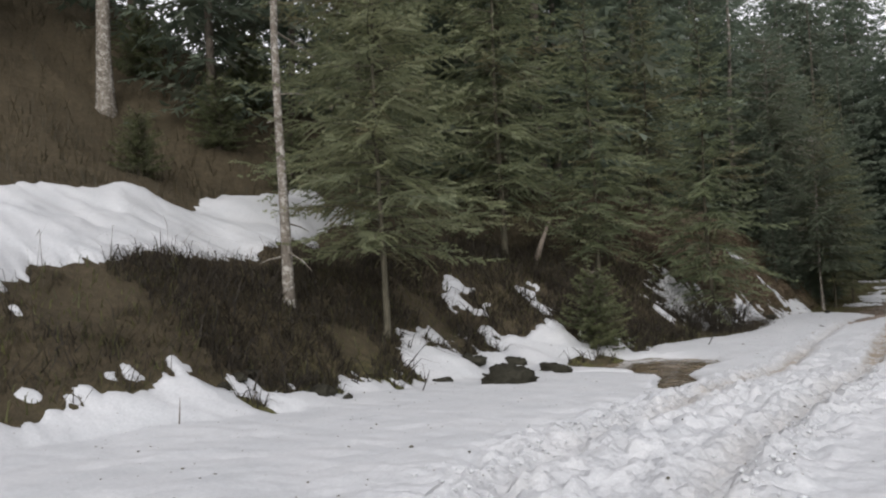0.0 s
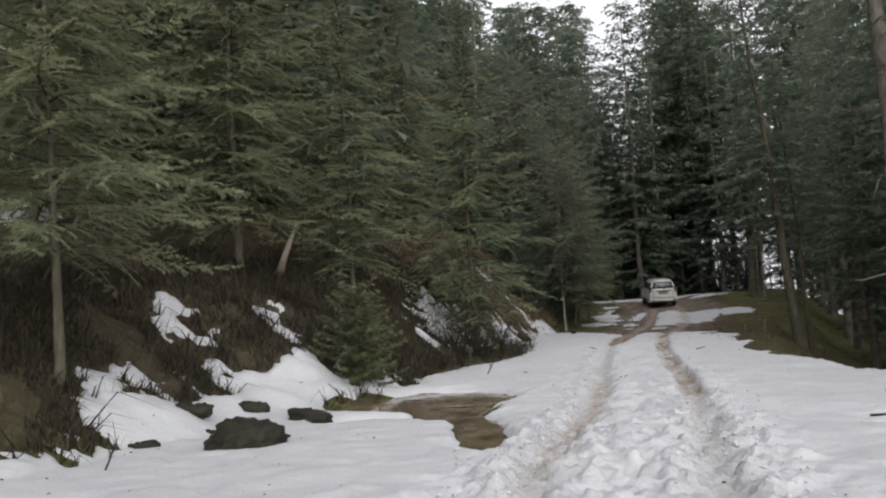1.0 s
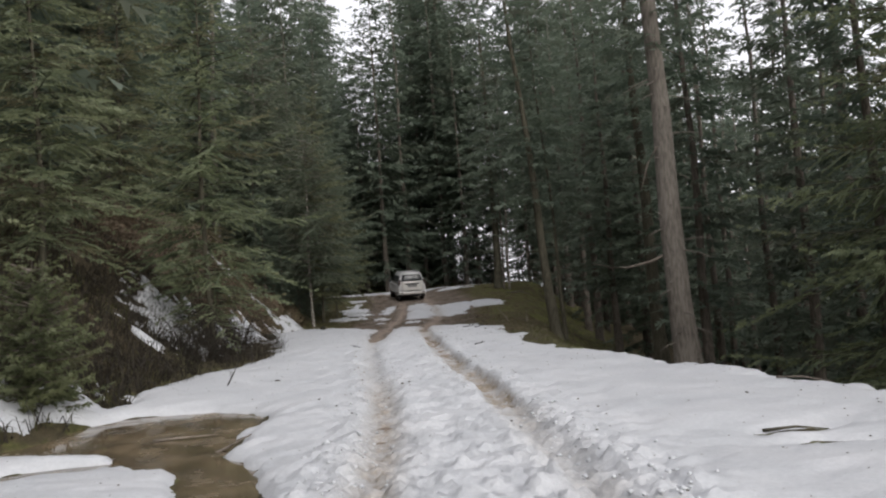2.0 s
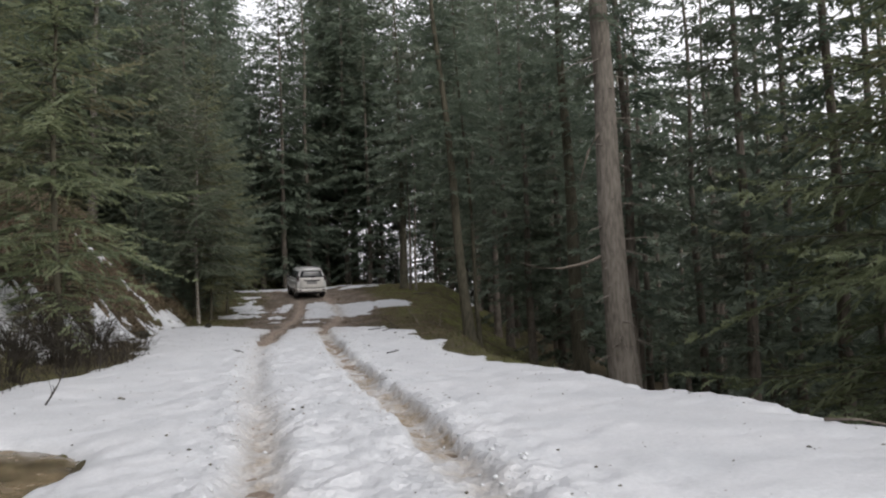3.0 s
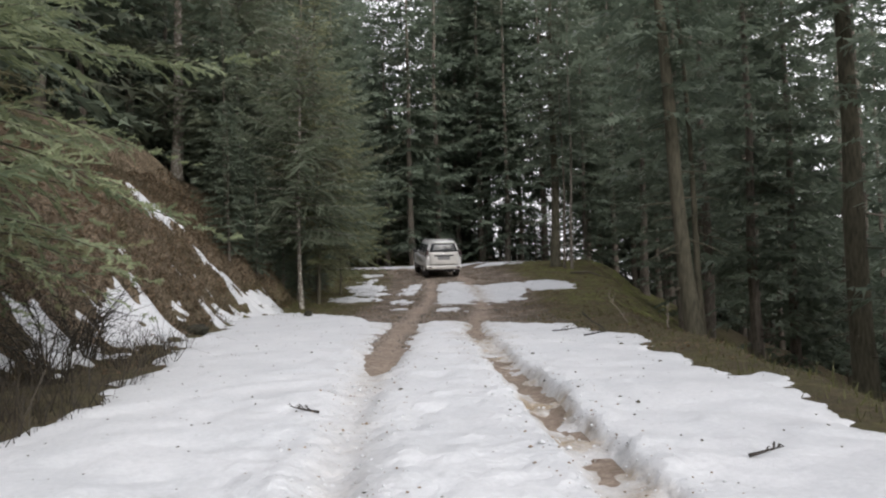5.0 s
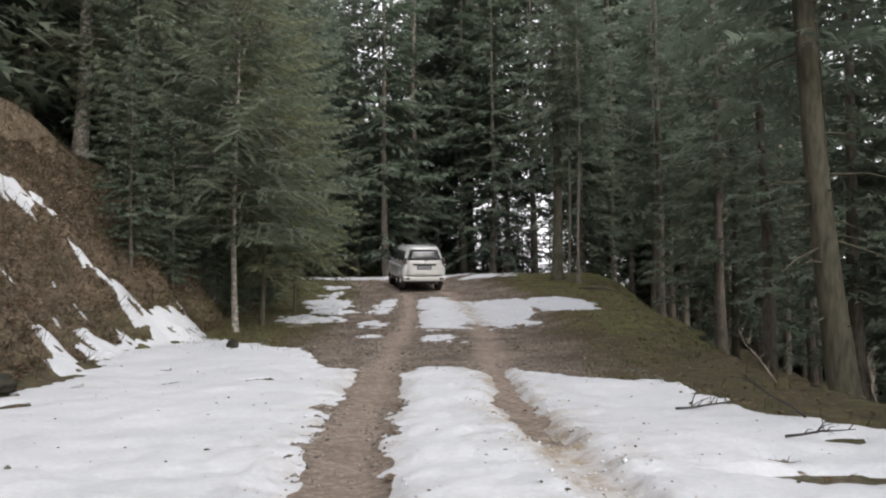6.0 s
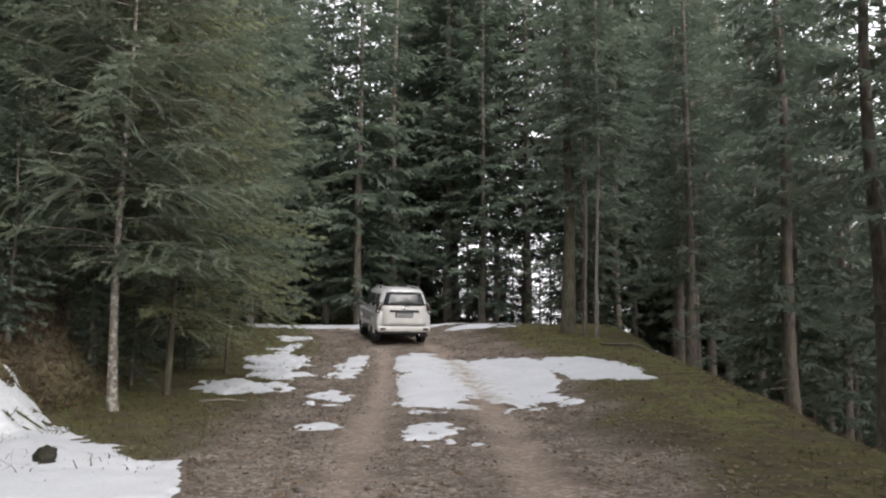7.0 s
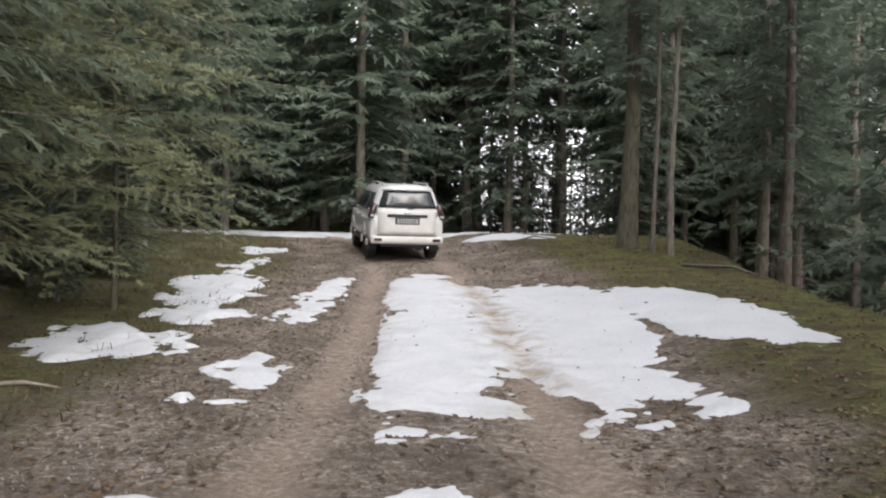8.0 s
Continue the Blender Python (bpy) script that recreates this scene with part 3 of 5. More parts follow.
def box(bm, size, at, bevel=0.0, taper=1.0, segments=2, turn=None):
    """A block with its edges rounded; taper narrows its top."""
    made = bmesh.ops.create_cube(bm, size=1.0)["verts"]
    for v in made:
        k = taper if v.co.z > 0 else 1.0
        v.co = Vector((v.co.x * size[0] * k, v.co.y * size[1] * k, v.co.z * size[2]))
    if bevel:
        edges = list({e for v in made for e in v.link_edges})
        made = bmesh.ops.bevel(bm, geom=edges, offset=bevel, segments=segments, affect="EDGES", profile=0.6)["verts"]
        made = list({v for v in made})
    m = Matrix.Translation(at) @ (turn or Matrix.Identity(4))
    for v in made:
        v.co = m @ v.co
    return made


def tube(bm, points, radii, sides=8, rough=0.0, seed=0):
    """A tapered, closed tube along the points."""
    rnd = random.Random(seed)
    rings = []
    pts = [Vector(p) for p in points]
    for i, p in enumerate(pts):
        d = (pts[min(i + 1, len(pts) - 1)] - pts[max(i - 1, 0)]).normalized()
        a = d.orthogonal().normalized() if abs(d.z) < 0.9 else Vector((1, 0, 0))
        a = (a - d * a.dot(d)).normalized()
        b = d.cross(a)
        ring = []
        for k in range(sides):
            t = 2 * math.pi * k / sides
            r = radii[i] * (1 + rough * (rnd.random() - 0.5))
            ring.append(bm.verts.new(p + a * math.cos(t) * r + b * math.sin(t) * r))
        rings.append(ring)
    for lo, hi in zip(rings, rings[1:]):
        for k in range(sides):
            bm.faces.new((lo[k], lo[(k + 1) % sides], hi[(k + 1) % sides], hi[k]))
    bm.faces.new(rings[0][::-1])
    bm.faces.new(rings[-1])


def lathe(bm, profile, sides=28, axis="x", at=(0, 0, 0)):
    """Turns (radius, along) pairs round an axis through at."""
    rings = []
    for r, s in profile:
        ring = []
        for k in range(sides):
            t = 2 * math.pi * k / sides
            c, w = r * math.cos(t), r * math.sin(t)
            p = {"x": (s, c, w), "y": (c, s, w), "z": (c, w, s)}[axis]
            ring.append(bm.verts.new(Vector(p) + Vector(at)))
        rings.append(ring)
    for lo, hi in zip(rings, rings[1:]):
        for k in range(sides):
            bm.faces.new((lo[k], lo[(k + 1) % sides], hi[(k + 1) % sides], hi[k]))
    if profile[0][0] > 0:
        bm.faces.new(rings[0])
    if profile[-1][0] > 0:
        bm.faces.new(rings[-1][::-1])
    bmesh.ops.recalc_face_normals(bm, faces=bm.faces)


# ---- trees ----


def needles(rng, height, bare_from, spread, gap, per_whorl, twig_gap, segments, width, droop, thin=0.0, twig=0.3, taper=0.7, full=False):
    """Triangles of a fir's boughs: whorls of drooping boughs with side twigs, each twig a comb of needle sprays; full: bushy twigs, brushed all round. Also gives the boughs' centre lines."""
    tris, boughs, tips, tones = [], [], [], []
    up = np.array([0, 0, 1.0])
    h = bare_from
    while h < height - 0.15:
        k = (h - bare_from) / (height - bare_from)
        reach = spread * ((1 - k) ** taper) * (0.7 + 0.3 * min(1, k * 6)) + 0.2
        turn = rng.uniform(0, 6.28)
        for j in range(per_whorl):
            if rng.random() < thin:
                continue
            az = turn + 6.283 * j / per_whorl + rng.normal(0, 0.25)
            length = reach * rng.uniform(0.55, 1.2)
            lift = rng.uniform(0.05, 0.35) * (0.35 + k)
            sag = droop * rng.uniform(0.5, 1.35) * (1.15 - k)
            out = np.array([math.cos(az), math.sin(az), 0.0])
            side = np.array([-out[1], out[0], 0.0])
            z0 = h + rng.uniform(-0.5, 0.5) * gap

            def bough(s):
                s = np.asarray(s)[:, None]
                return out * (length * s) + up * (z0 + length * (lift * s - sag * s ** 2 + 0.2 * s ** 4)) + side * (0.1 * length * np.sin(3 * s + az) * s)

            boughs.append(bough(np.linspace(0, 1, 5)))
            n = max(5, int(length / twig_gap) * 2)
            s = np.sort(np.clip(np.linspace(0.1, 1.0, n) + rng.normal(0, 0.02, n), 0.08, 0.99))
            sign = np.where(np.arange(n) % 2, 1.0, -1.0)
            sign[-1] = 0.05
            reach_t = np.clip(twig * length * (1.02 - s) ** 0.75, 2.2 * width, 3.2 * twig) * rng.uniform(0.65, 1.2, n)
            way = out * rng.uniform(0.6, 1.0, (n, 1)) + side * sign[:, None] * rng.uniform(0.6, 1.0, (n, 1)) + up * rng.uniform(-0.55 if full else -0.35, 0.4 if full else 0.16, (n, 1))
            way /= np.linalg.norm(way, axis=1, keepdims=True)
            u = np.linspace(0.0, 1.0, segments + 1)
            p = bough(s)[:, None, :] + way[:, None, :] * (reach_t[:, None, None] * u[None, :, None])
            p[..., 2] -= 0.35 * (reach_t[:, None] * u[None, :]) ** 2
            p[:, 1:] += rng.normal(0, width * 0.1, p[:, 1:].shape)
            across = np.cross(way, up)
            across /= np.linalg.norm(across, axis=1, keepdims=True) + 1e-6
            roll = rng.normal(0, 0.8 if full else 0.5, (n, 1))
            tone = rng.random()
            flat = across * np.cos(roll) + np.cross(across, way) * np.sin(roll)
            for sgn in (1, -1, 0) if full else (1, -1):
                a, c = p[:, :-1], p[:, 1:]
                w = width * rng.uniform(0.55, 1.3, (n, segments, 1)) * np.linspace(1.1, 0.75, segments)[None, :, None]
                tip = c + (c - a) * rng.uniform(0.15, 0.7, (n, segments, 1)) + flat[:, None, :] * w * sgn + up * w * (rng.uniform(-0.35, 0.2, (n, segments, 1)) if sgn else rng.uniform(-1.1, 0.9, (n, segments, 1)))
                tris.append(np.stack([a, c, tip], -2).reshape(-1, 3, 3))
                glow = np.clip((s[:, None] - 0.35) / 0.65, 0, 1) ** 1.5 * np.ones((1, segments)) * (0.5 + 0.5 * u[None, 1:])
                tones.append(np.full(glow.size * 3, tone))
                tips.append(np.repeat((glow * rng.uniform(0.5, 1.0, glow.shape)).reshape(-1), 3))
        h += gap * rng.uniform(0.8, 1.2)
    return np.concatenate(tris), boughs, np.concatenate(tips), np.concatenate(tones)


def triangles(name, tris, material):
    me = bpy.data.meshes.new(name)
    raw_mesh(me, tris.reshape(-1, 3), np.arange(len(tris) * 3).reshape(-1, 3))
    me.materials.append(material)
    return me


def fir(seed, height, bare_from, spread, radius, gap=0.42, per_whorl=5, twig_gap=0.11, segments=4, width=0.052, droop=0.4, leaf=FIR, wood=BARK, label="", stubs=0, lean=(0.0, 0.0), thin=0.0, twig=0.3, bough_wood=True, name="fir_tree", single_stubs=False, taper=0.7, full=False):
    """A fir: tapered trunk with its boughs' wood and dead stubs, and a crown of needle sprays."""
    rng = np.random.default_rng(seed)
    rnd = random.Random(seed)
    tree = new(name)
    tagged(tree, label or "dark green fir tree with drooping boughs", "tree", group="firs of the forest")

    def axis(z):
        return Vector((lean[0] * z + 0.06 * math.sin(z * 0.6 + seed), lean[1] * z + 0.06 * math.cos(z * 0.5 + seed), z))

    bm = bmesh.new()
    zs = [-0.6, 0.0, 0.25] + [height * k / 9 for k in range(1, 10)]
    tube(bm, [axis(z) for z in zs], [radius * (1.35 if z <= 0 else 1.15 if z < 0.3 else 1.0) * (1 - 0.94 * max(0, z) / height) for z in zs], 10, 0.12, seed)
    tris, boughs, tips, tones = needles(rng, height, bare_from, spread, gap, per_whorl, twig_gap, segments, width, droop, thin, twig, taper, full)
    z = tris[..., 2]
    tris = tris + np.stack([lean[0] * z + 0.06 * np.sin(z * 0.6 + seed), lean[1] * z + 0.06 * np.cos(z * 0.5 + seed), 0 * z], -1)
    if bough_wood:
        wood_bm = bmesh.new()
        for b in boughs:
            pts = [axis(q[2]) * 1.0 + Vector((q[0], q[1], 0)) for q in b]
            tube(wood_bm, pts[:4], [0.022, 0.017, 0.012, 0.006], 3)
        tagged(part("limbwork", wood_bm, wood, tree, shade=True), kind="stuff")
    for k in range(stubs):
        zz = rnd.uniform(0.7, bare_from)
        a = rnd.uniform(0, 6.28)
        o = Vector((math.cos(a), math.sin(a), rnd.uniform(-0.5, 0.1)))
        r = radius * (1 - zz / height)
        ln = rnd.choice((0.06, 0.1, 0.15, 0.5, 0.9))
        stub_bm = bmesh.new() if single_stubs else bm
        tube(stub_bm, [axis(zz) + o * r * 0.7, axis(zz) + o * (r + ln * 0.6), axis(zz) + o * (r + ln) + Vector((0, 0, -0.1 * ln))], [0.022, 0.015, 0.007], 5)
        if single_stubs:
            part("dead_stub", stub_bm, wood, tree)
    part("trunk", bm, wood, tree, shade=True)
    mesh = triangles("crown", tris, leaf)
    for key, values in (("tip", tips), ("tone", tones)):
        mesh.attributes.new(key, "FLOAT", "POINT").data.foreach_set("value", values.astype(np.float32))
    crown = new("crown", mesh)
    crown.parent = tree
    return tree


def plant(tree, x, y, turn=0.0, scale=1.0, sink=0.05):
    """Sets a copy of a tree on the ground."""
    m = Matrix.Translation((x, y, bare(x, y) - sink)) @ Matrix.Rotation(turn, 4, "Z") @ Matrix.Scale(scale, 4)
    made = copy_thing(tree, m)
    made.matrix_basis = m
    return made


def settle(tree, x, y, turn=0.0, sink=0.05):
    tree.matrix_basis = Matrix.Translation((x, y, bare(x, y) - sink)) @ Matrix.Rotation(turn, 4, "Z")
    return tree


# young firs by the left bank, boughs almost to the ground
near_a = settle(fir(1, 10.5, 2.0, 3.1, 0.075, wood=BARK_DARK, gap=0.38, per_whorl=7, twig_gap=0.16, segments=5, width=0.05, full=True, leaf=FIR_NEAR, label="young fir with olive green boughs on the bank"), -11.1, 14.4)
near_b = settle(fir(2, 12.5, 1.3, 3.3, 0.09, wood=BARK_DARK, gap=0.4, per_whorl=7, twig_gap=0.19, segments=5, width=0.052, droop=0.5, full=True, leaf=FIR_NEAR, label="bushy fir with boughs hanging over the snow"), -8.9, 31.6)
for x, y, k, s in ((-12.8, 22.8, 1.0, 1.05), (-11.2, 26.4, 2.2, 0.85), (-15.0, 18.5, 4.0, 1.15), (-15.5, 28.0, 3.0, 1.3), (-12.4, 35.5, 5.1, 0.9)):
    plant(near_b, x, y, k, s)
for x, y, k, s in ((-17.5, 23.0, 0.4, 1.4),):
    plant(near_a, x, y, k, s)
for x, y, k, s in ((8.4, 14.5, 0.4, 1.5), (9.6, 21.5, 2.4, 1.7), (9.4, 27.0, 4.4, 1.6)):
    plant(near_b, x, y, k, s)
broad = settle(fir(3, 10.5, 2.6, 3.9, 0.085, gap=0.4, per_whorl=8, twig_gap=0.2, segments=5, width=0.06, droop=0.3, full=True, taper=0.6, leaf=FIR_GREY, wood=BARK_PALE, label="broad fir with pale trunk and spreading boughs"), -8.6, 53.4)
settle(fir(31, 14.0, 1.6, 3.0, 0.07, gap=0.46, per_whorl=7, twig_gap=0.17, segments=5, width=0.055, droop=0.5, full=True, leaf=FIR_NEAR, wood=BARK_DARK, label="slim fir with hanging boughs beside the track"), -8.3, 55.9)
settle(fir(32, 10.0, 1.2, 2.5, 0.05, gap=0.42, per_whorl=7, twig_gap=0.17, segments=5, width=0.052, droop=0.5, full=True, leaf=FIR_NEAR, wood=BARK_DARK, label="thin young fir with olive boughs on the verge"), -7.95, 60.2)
plant(broad, -12.0, 64.5, 2.0, 1.5)
plant(broad, -11.8, 57.8, 1.2, 1.45)
plant(broad, -10.6, 70.5, 3.1, 1.4)
bush = settle(fir(4, 2.2, 0.1, 0.9, 0.03, gap=0.14, per_whorl=9, twig_gap=0.07, segments=3, width=0.045, droop=0.15, full=True, leaf=FIR_YOUNG, label="small yellow-green fir sapling at the foot of the bank", name="fir_sapling"), -8.7, 20.35)

# tall forest firs: two kinds near the track, a lighter one farther off
tall_a = fir(5, 23.0, 4.5, 3.1, 0.22, gap=0.6, per_whorl=6, twig_gap=0.26, segments=2, width=0.17, droop=0.45, taper=0.6, thin=0.12, stubs=26, bough_wood=False, label="tall fir with bare lower trunk and dark crown")
tall_b = fir(6, 21.0, 1.6, 3.4, 0.19, gap=0.58, per_whorl=6, twig_gap=0.28, segments=2, width=0.2, droop=0.48, taper=0.5, stubs=14, bough_wood=False, label="tall dark fir with boughs down low")
far_a = fir(7, 24.0, 0.8, 4.2, 0.2, gap=0.85, per_whorl=6, twig_gap=0.55, segments=2, width=0.3, thin=0.08, twig=0.36, taper=0.5, droop=0.42, bough_wood=False, label="dark fir in the depth of the forest")
far_thin = fir(8, 24.0, 2.5, 3.2, 0.18, gap=0.95, per_whorl=5, twig_gap=0.42, segments=2, width=0.2, thin=0.25, twig=0.36, droop=0.42, bough_wood=False, label="thin-crowned fir down the slope")
settle(far_thin, 19.0, 84.0, 0.7)
far_high = fir(9, 28.0, 6.5, 3.9, 0.22, gap=0.8, per_whorl=6, twig_gap=0.5, segments=2, width=0.3, thin=0.06, twig=0.36, droop=0.42, taper=0.42, bough_wood=False, label="high fir with bare lower trunk and thick crown")
settle(far_high, 7.0, 101.0, 0.4)
far_low = fir(10, 22.0, 0.6, 4.2, 0.2, gap=1.1, per_whorl=6, twig_gap=0.7, segments=1, width=0.5, twig=0.4, droop=0.42, taper=0.55, bough_wood=False, label="dark fir far down the valley slope")
settle(far_low, 44.0, 70.0, 0.4)
settle(tall_a, 9.8, 76.0, 0.3)
settle(tall_b, 10.4, 66.5, 1.2)
settle(far_a, -18, 66, 0.7)
# small dark firs, added to fill the shaded hollow beneath the broad fir
for x, y, k, s in ((-10.6, 56.6, 0.9, 0.36), (-11.4, 59.4, 2.6, 0.4), (-10.3, 62.6, 4.1, 0.34), (-11.6, 54.4, 5.2, 0.4), (-10.2, 66.6, 1.7, 0.36), (-12.6, 56.8, 3.3, 0.45), (-13.2, 61.5, 0.3, 0.45), (-9.9, 59.0, 2.2, 0.26), (-9.5, 54.8, 0.8, 0.2), (-9.3, 56.9, 1.8, 0.22), (-10.0, 52.4, 2.8, 0.24), (-9.1, 61.0, 3.8, 0.2), (-10.7, 51.2, 4.8, 0.26), (-9.2, 64.8, 0.2, 0.24), (-12.0, 67.5, 5.0, 0.4)):
    plant(tall_b, x, y, k, s)
spots = [(-8.6, 53.4), (-11.8, 57.8), (-12, 64.5), (-15, 51.5), (-10.6, 70.5)]
for x, y, k, s in ((9.6, 30.5, 1.0, 0.95), (8.0, 40.0, 2.0, 1.0), (7.2, 51.0, 3.0, 0.9), (7.6, 57.0, 5.0, 1.0), (9.0, 72.5, 0.5, 1.0), (10.5, 36.5, 0.2, 1.0), (8.2, 62.5, 1.4, 1.0), (12.2, 78.5, 3.9, 1.0)):
    plant(tall_a, x, y, k, s, 0.1)
    spots.append((x, y))
# place, turn and size of the low-boughed firs
DOWN_SLOPE = [
    (12.5, 33, 1, 1), (11.5, 42, 2, 1), (9, 52, 3, 1), (11, 77, 4.4, 1), (12, 63, 5.4, 1), (11, 47, 1.6, 1), (15.4, 80, 1.2, 1.2), (13, 38, 0.7, 1.1), (15.5, 44, 1.9, 1.15), (14.2, 53.5, 3.3, 1.1),
    (16, 60.5, 4.4, 1.15), (17.5, 36, 5.5, 1.15), (14.5, 70.5, 2.4, 1.1),
]
UP_SLOPE = [
    (-15, 41.5, 1.5, 1), (-17.5, 46, 2.5, 1.1), (-14, 75, 3.5, 1), (-10.5, 81, 0.4, 1), (-16.5, 35, 2.2, 1), (-11, 66, 0.7, 0.6),
    (-12.6, 61.2, 2.9, 0.65), (-17, 86, 0.2, 1.1), (-16, 81, 4.8, 1.1),
]
AHEAD = [
    (-7.5, 94, 1.9, 1.2), (-3.2, 93, 2.9, 1.45), (0.6, 95.5, 0.1, 1.3), (4.2, 97, 3.3, 1.1), (-5.4, 90, 4.1, 1.45), (-8.6, 97.5, 5.9, 1.05),
    (-6, 99, 2.6, 1.1), (21, 89.5, 0.2, 1.3), (-11.6, 99, 4, 1.1), (2.5, 91, 0.9, 1.25), (5.8, 93.5, 2.1, 1.2), (8.4, 88.5, 3.6, 1.1),
    (-1.4, 98.5, 5.2, 1.3), (11.5, 92, 1, 1.2),
]
for x, y, k, s in DOWN_SLOPE + UP_SLOPE + AHEAD:
    plant(far_thin if x > 10.5 and y < 85 or -6.5 < x < -2 and y > 92 else far_high if x > 0 and y > 91 else tall_b, x, y, k, s, 0.1)
    spots.append((x, y))
for x, y, s in ((-22.0, 19.5, 1.2), (-24.5, 23.5, 1.5), (-21.0, 15.5, 0.9), (-19.5, 20.5, 1.0), (-27.0, 20.0, 1.3)):
    plant(bush, x, y, x, s)
for x, y, s in ((-20.5, 28.5, 0.8), (-24.0, 31.5, 0.9), (-25.5, 35.5, 1.0), (-30, 22, 1.0), (-34, 15, 1.0), (-39, 24, 1.1), (-31, 30, 0.9), (-26.5, 28, 0.9), (-42, 13, 1.1), (-36, 33, 1.0), (-45, 20, 1.1), (-29, 12, 0.9), (-38, 6, 1.0)):
    plant(far_a, x, y, y, s, 0.1)
    spots.append((x, y))
for x, y, k, s in ((0.5, 106, 0.3, 0.5), (-2.5, 104, 0.9, 0.45), (-5.0, 106, 1.9, 0.5), (16.5, 101, 0.6, 0.45), (13.5, 105, 5.3, 0.4), (-0.4, 101.5, 3.6, 0.38), (6.8, 112, 3.9, 0.3), (4.9, 106.5, 1.1, 0.3), (3.3, 104, 2.2, 0.26), (7.0, 102.5, 3.1, 0.24), (5.9, 105, 4.1, 0.3), (4.2, 109.5, 5.1, 0.3)):
    plant(far_low, x, y, k, s, 0.1)
for x, y, k, s in ((2.6, 101, 0.4, 0.5), (4.4, 104, 1.4, 0.55), (5.8, 99.5, 2.4, 0.42), (7.4, 105, 3.4, 0.55), (8.8, 100.5, 4.4, 0.45), (10.2, 107, 5.4, 0.6), (3.6, 111, 0.9, 0.6), (6.6, 114, 1.9, 0.65), (9.4, 115, 2.9, 0.65), (12.4, 109, 3.9, 0.6), (2.2, 113, 0.2, 0.65), (5.4, 117, 1.2, 0.7), (8.2, 119, 2.2, 0.7), (11.2, 117, 3.2, 0.7)):
    plant(far_thin, x, y, k, s, 0.1)
rnd = random.Random(11)
# last group: firs around and behind the camera, added mostly unseen for the light
for count, xs, ys, apart in ((56, (-34, 30), (95, 120), 2.7), (24, (-48, -11), (120, 142), 3.2), (16, (-9, 40), (116, 140), 3.5), (38, (7, 30), (8, 92), 3.0), (70, (31, 75), (10, 130), 4.0), (32, (-34, -14), (20, 92), 2.9), (7, (-60, 60), (-25, 20), 4.5)):
    made = tries = 0
    while made < count and tries < 4000:
        tries += 1
        x, y = rnd.uniform(*xs), rnd.uniform(*ys)
        f, e, c = along(FOOT, y), along(EDGE, y), along(LANE, y)
        if f - 6.0 < x < e + 13 and y < 88 or abs(x - c) < 3.2 or (y < 24 and -23 < x < f):
            continue
        if min((x - a) ** 2 + (y - b) ** 2 for a, b in spots) < apart ** 2:
            continue
        spots.append((x, y))
        made += 1
        k = rnd.uniform(0.8, 1.2)
        if y > 86:  # high forest ahead, heights fitted to the camera's view, lower where the track leaves
            k = rnd.uniform(1.2, 1.6) if abs(x + 7.0) > 4.5 else rnd.uniform(0.9, 1.05) * (0.8 if y > 116 else 1)
        elif y > 30:
            k = rnd.uniform(0.9, 1.25)
        turn = rnd.uniform(0, 6.28)
        if 1.0 < x - 0.16 * (y - 96) < 11.0 and y > 97:  # kept clear so the camera sees sky over the edge of the slope
            continue
        plant(far_low if x > 30 else far_thin if x > 6 and y < 92 else far_high if x > -2 and y > 92 else far_a, x, y, turn, k, 0.1)

# ---- single trunks that stand out ----


def bare_trunk(seed, height, radius, lean, wood, label, stubs=30, crown_from=6.0):
    """An old trunk, bare low down, with short dead stubs; its crown begins high up."""
    return fir(seed, height, crown_from, 2.6, radius, gap=0.7, per_whorl=5, twig_gap=0.3, segments=3, width=0.17, droop=0.5, wood=wood, stubs=stubs, lean=lean, label=label, bough_wood=False, single_stubs=True)


old = settle(bare_trunk(21, 27, 0.41, (-0.02, 0.0), BARK_OLD, "thick grey-brown fir trunk with dead stubs by the snow's edge", 60, crown_from=11.0), 4.75, 32.8)
up = -1.73 - old.matrix_basis.translation.z
bm = bmesh.new()
tube(bm, [(-0.3, 0, 4.2 + up), (-0.75, 0.3, 4.0 + up), (-1.3, 0.8, 3.88 + up), (-1.75, 1.3, 3.93 + up), (-2.2, 1.8, 4.12 + up)], [0.05, 0.042, 0.032, 0.024, 0.01], 6)
part("dead_branch", bm, DEAD, old, "long curved bare grey branch", True)
bm = bmesh.new()
tube(bm, [(-0.4, -0.1, 7.4 + up), (-0.75, -0.2, 6.9 + up), (-1.02, -0.2, 6.1 + up)], [0.045, 0.03, 0.01], 5)
part("dead_branch", bm, DEAD, old, "short hanging dead branch", True)
settle(bare_trunk(28, 24, 0.33, (-0.02, 0.0), BARK_DARK, "thick dark trunk down the slope", 30, crown_from=9.0), 7.4, 44.2)
settle(bare_trunk(22, 19, 0.22, (-0.075, 0.0), BARK_DARK, "leaning brown fir trunk beside the track", 24, crown_from=6.0), 2.72, 43.3)
settle(bare_trunk(23, 17, 0.1, (-0.04, 0.02), BARK_DARK, "slender leaning fir trunk beside a thicker one", 14, crown_from=5.5), 3.4, 44.6)
settle(bare_trunk(29, 19, 0.075, (0.01, 0.0), BARK_OLD, "slim pale trunk at the corner of the verge", 12, crown_from=6.5), 3.95, 68.5)
settle(bare_trunk(30, 23, 0.27, (0.0, 0.0), BARK_DARK, "thick dark fir trunk at the corner of the verge", 20, crown_from=5.0), 3.4, 70.6)
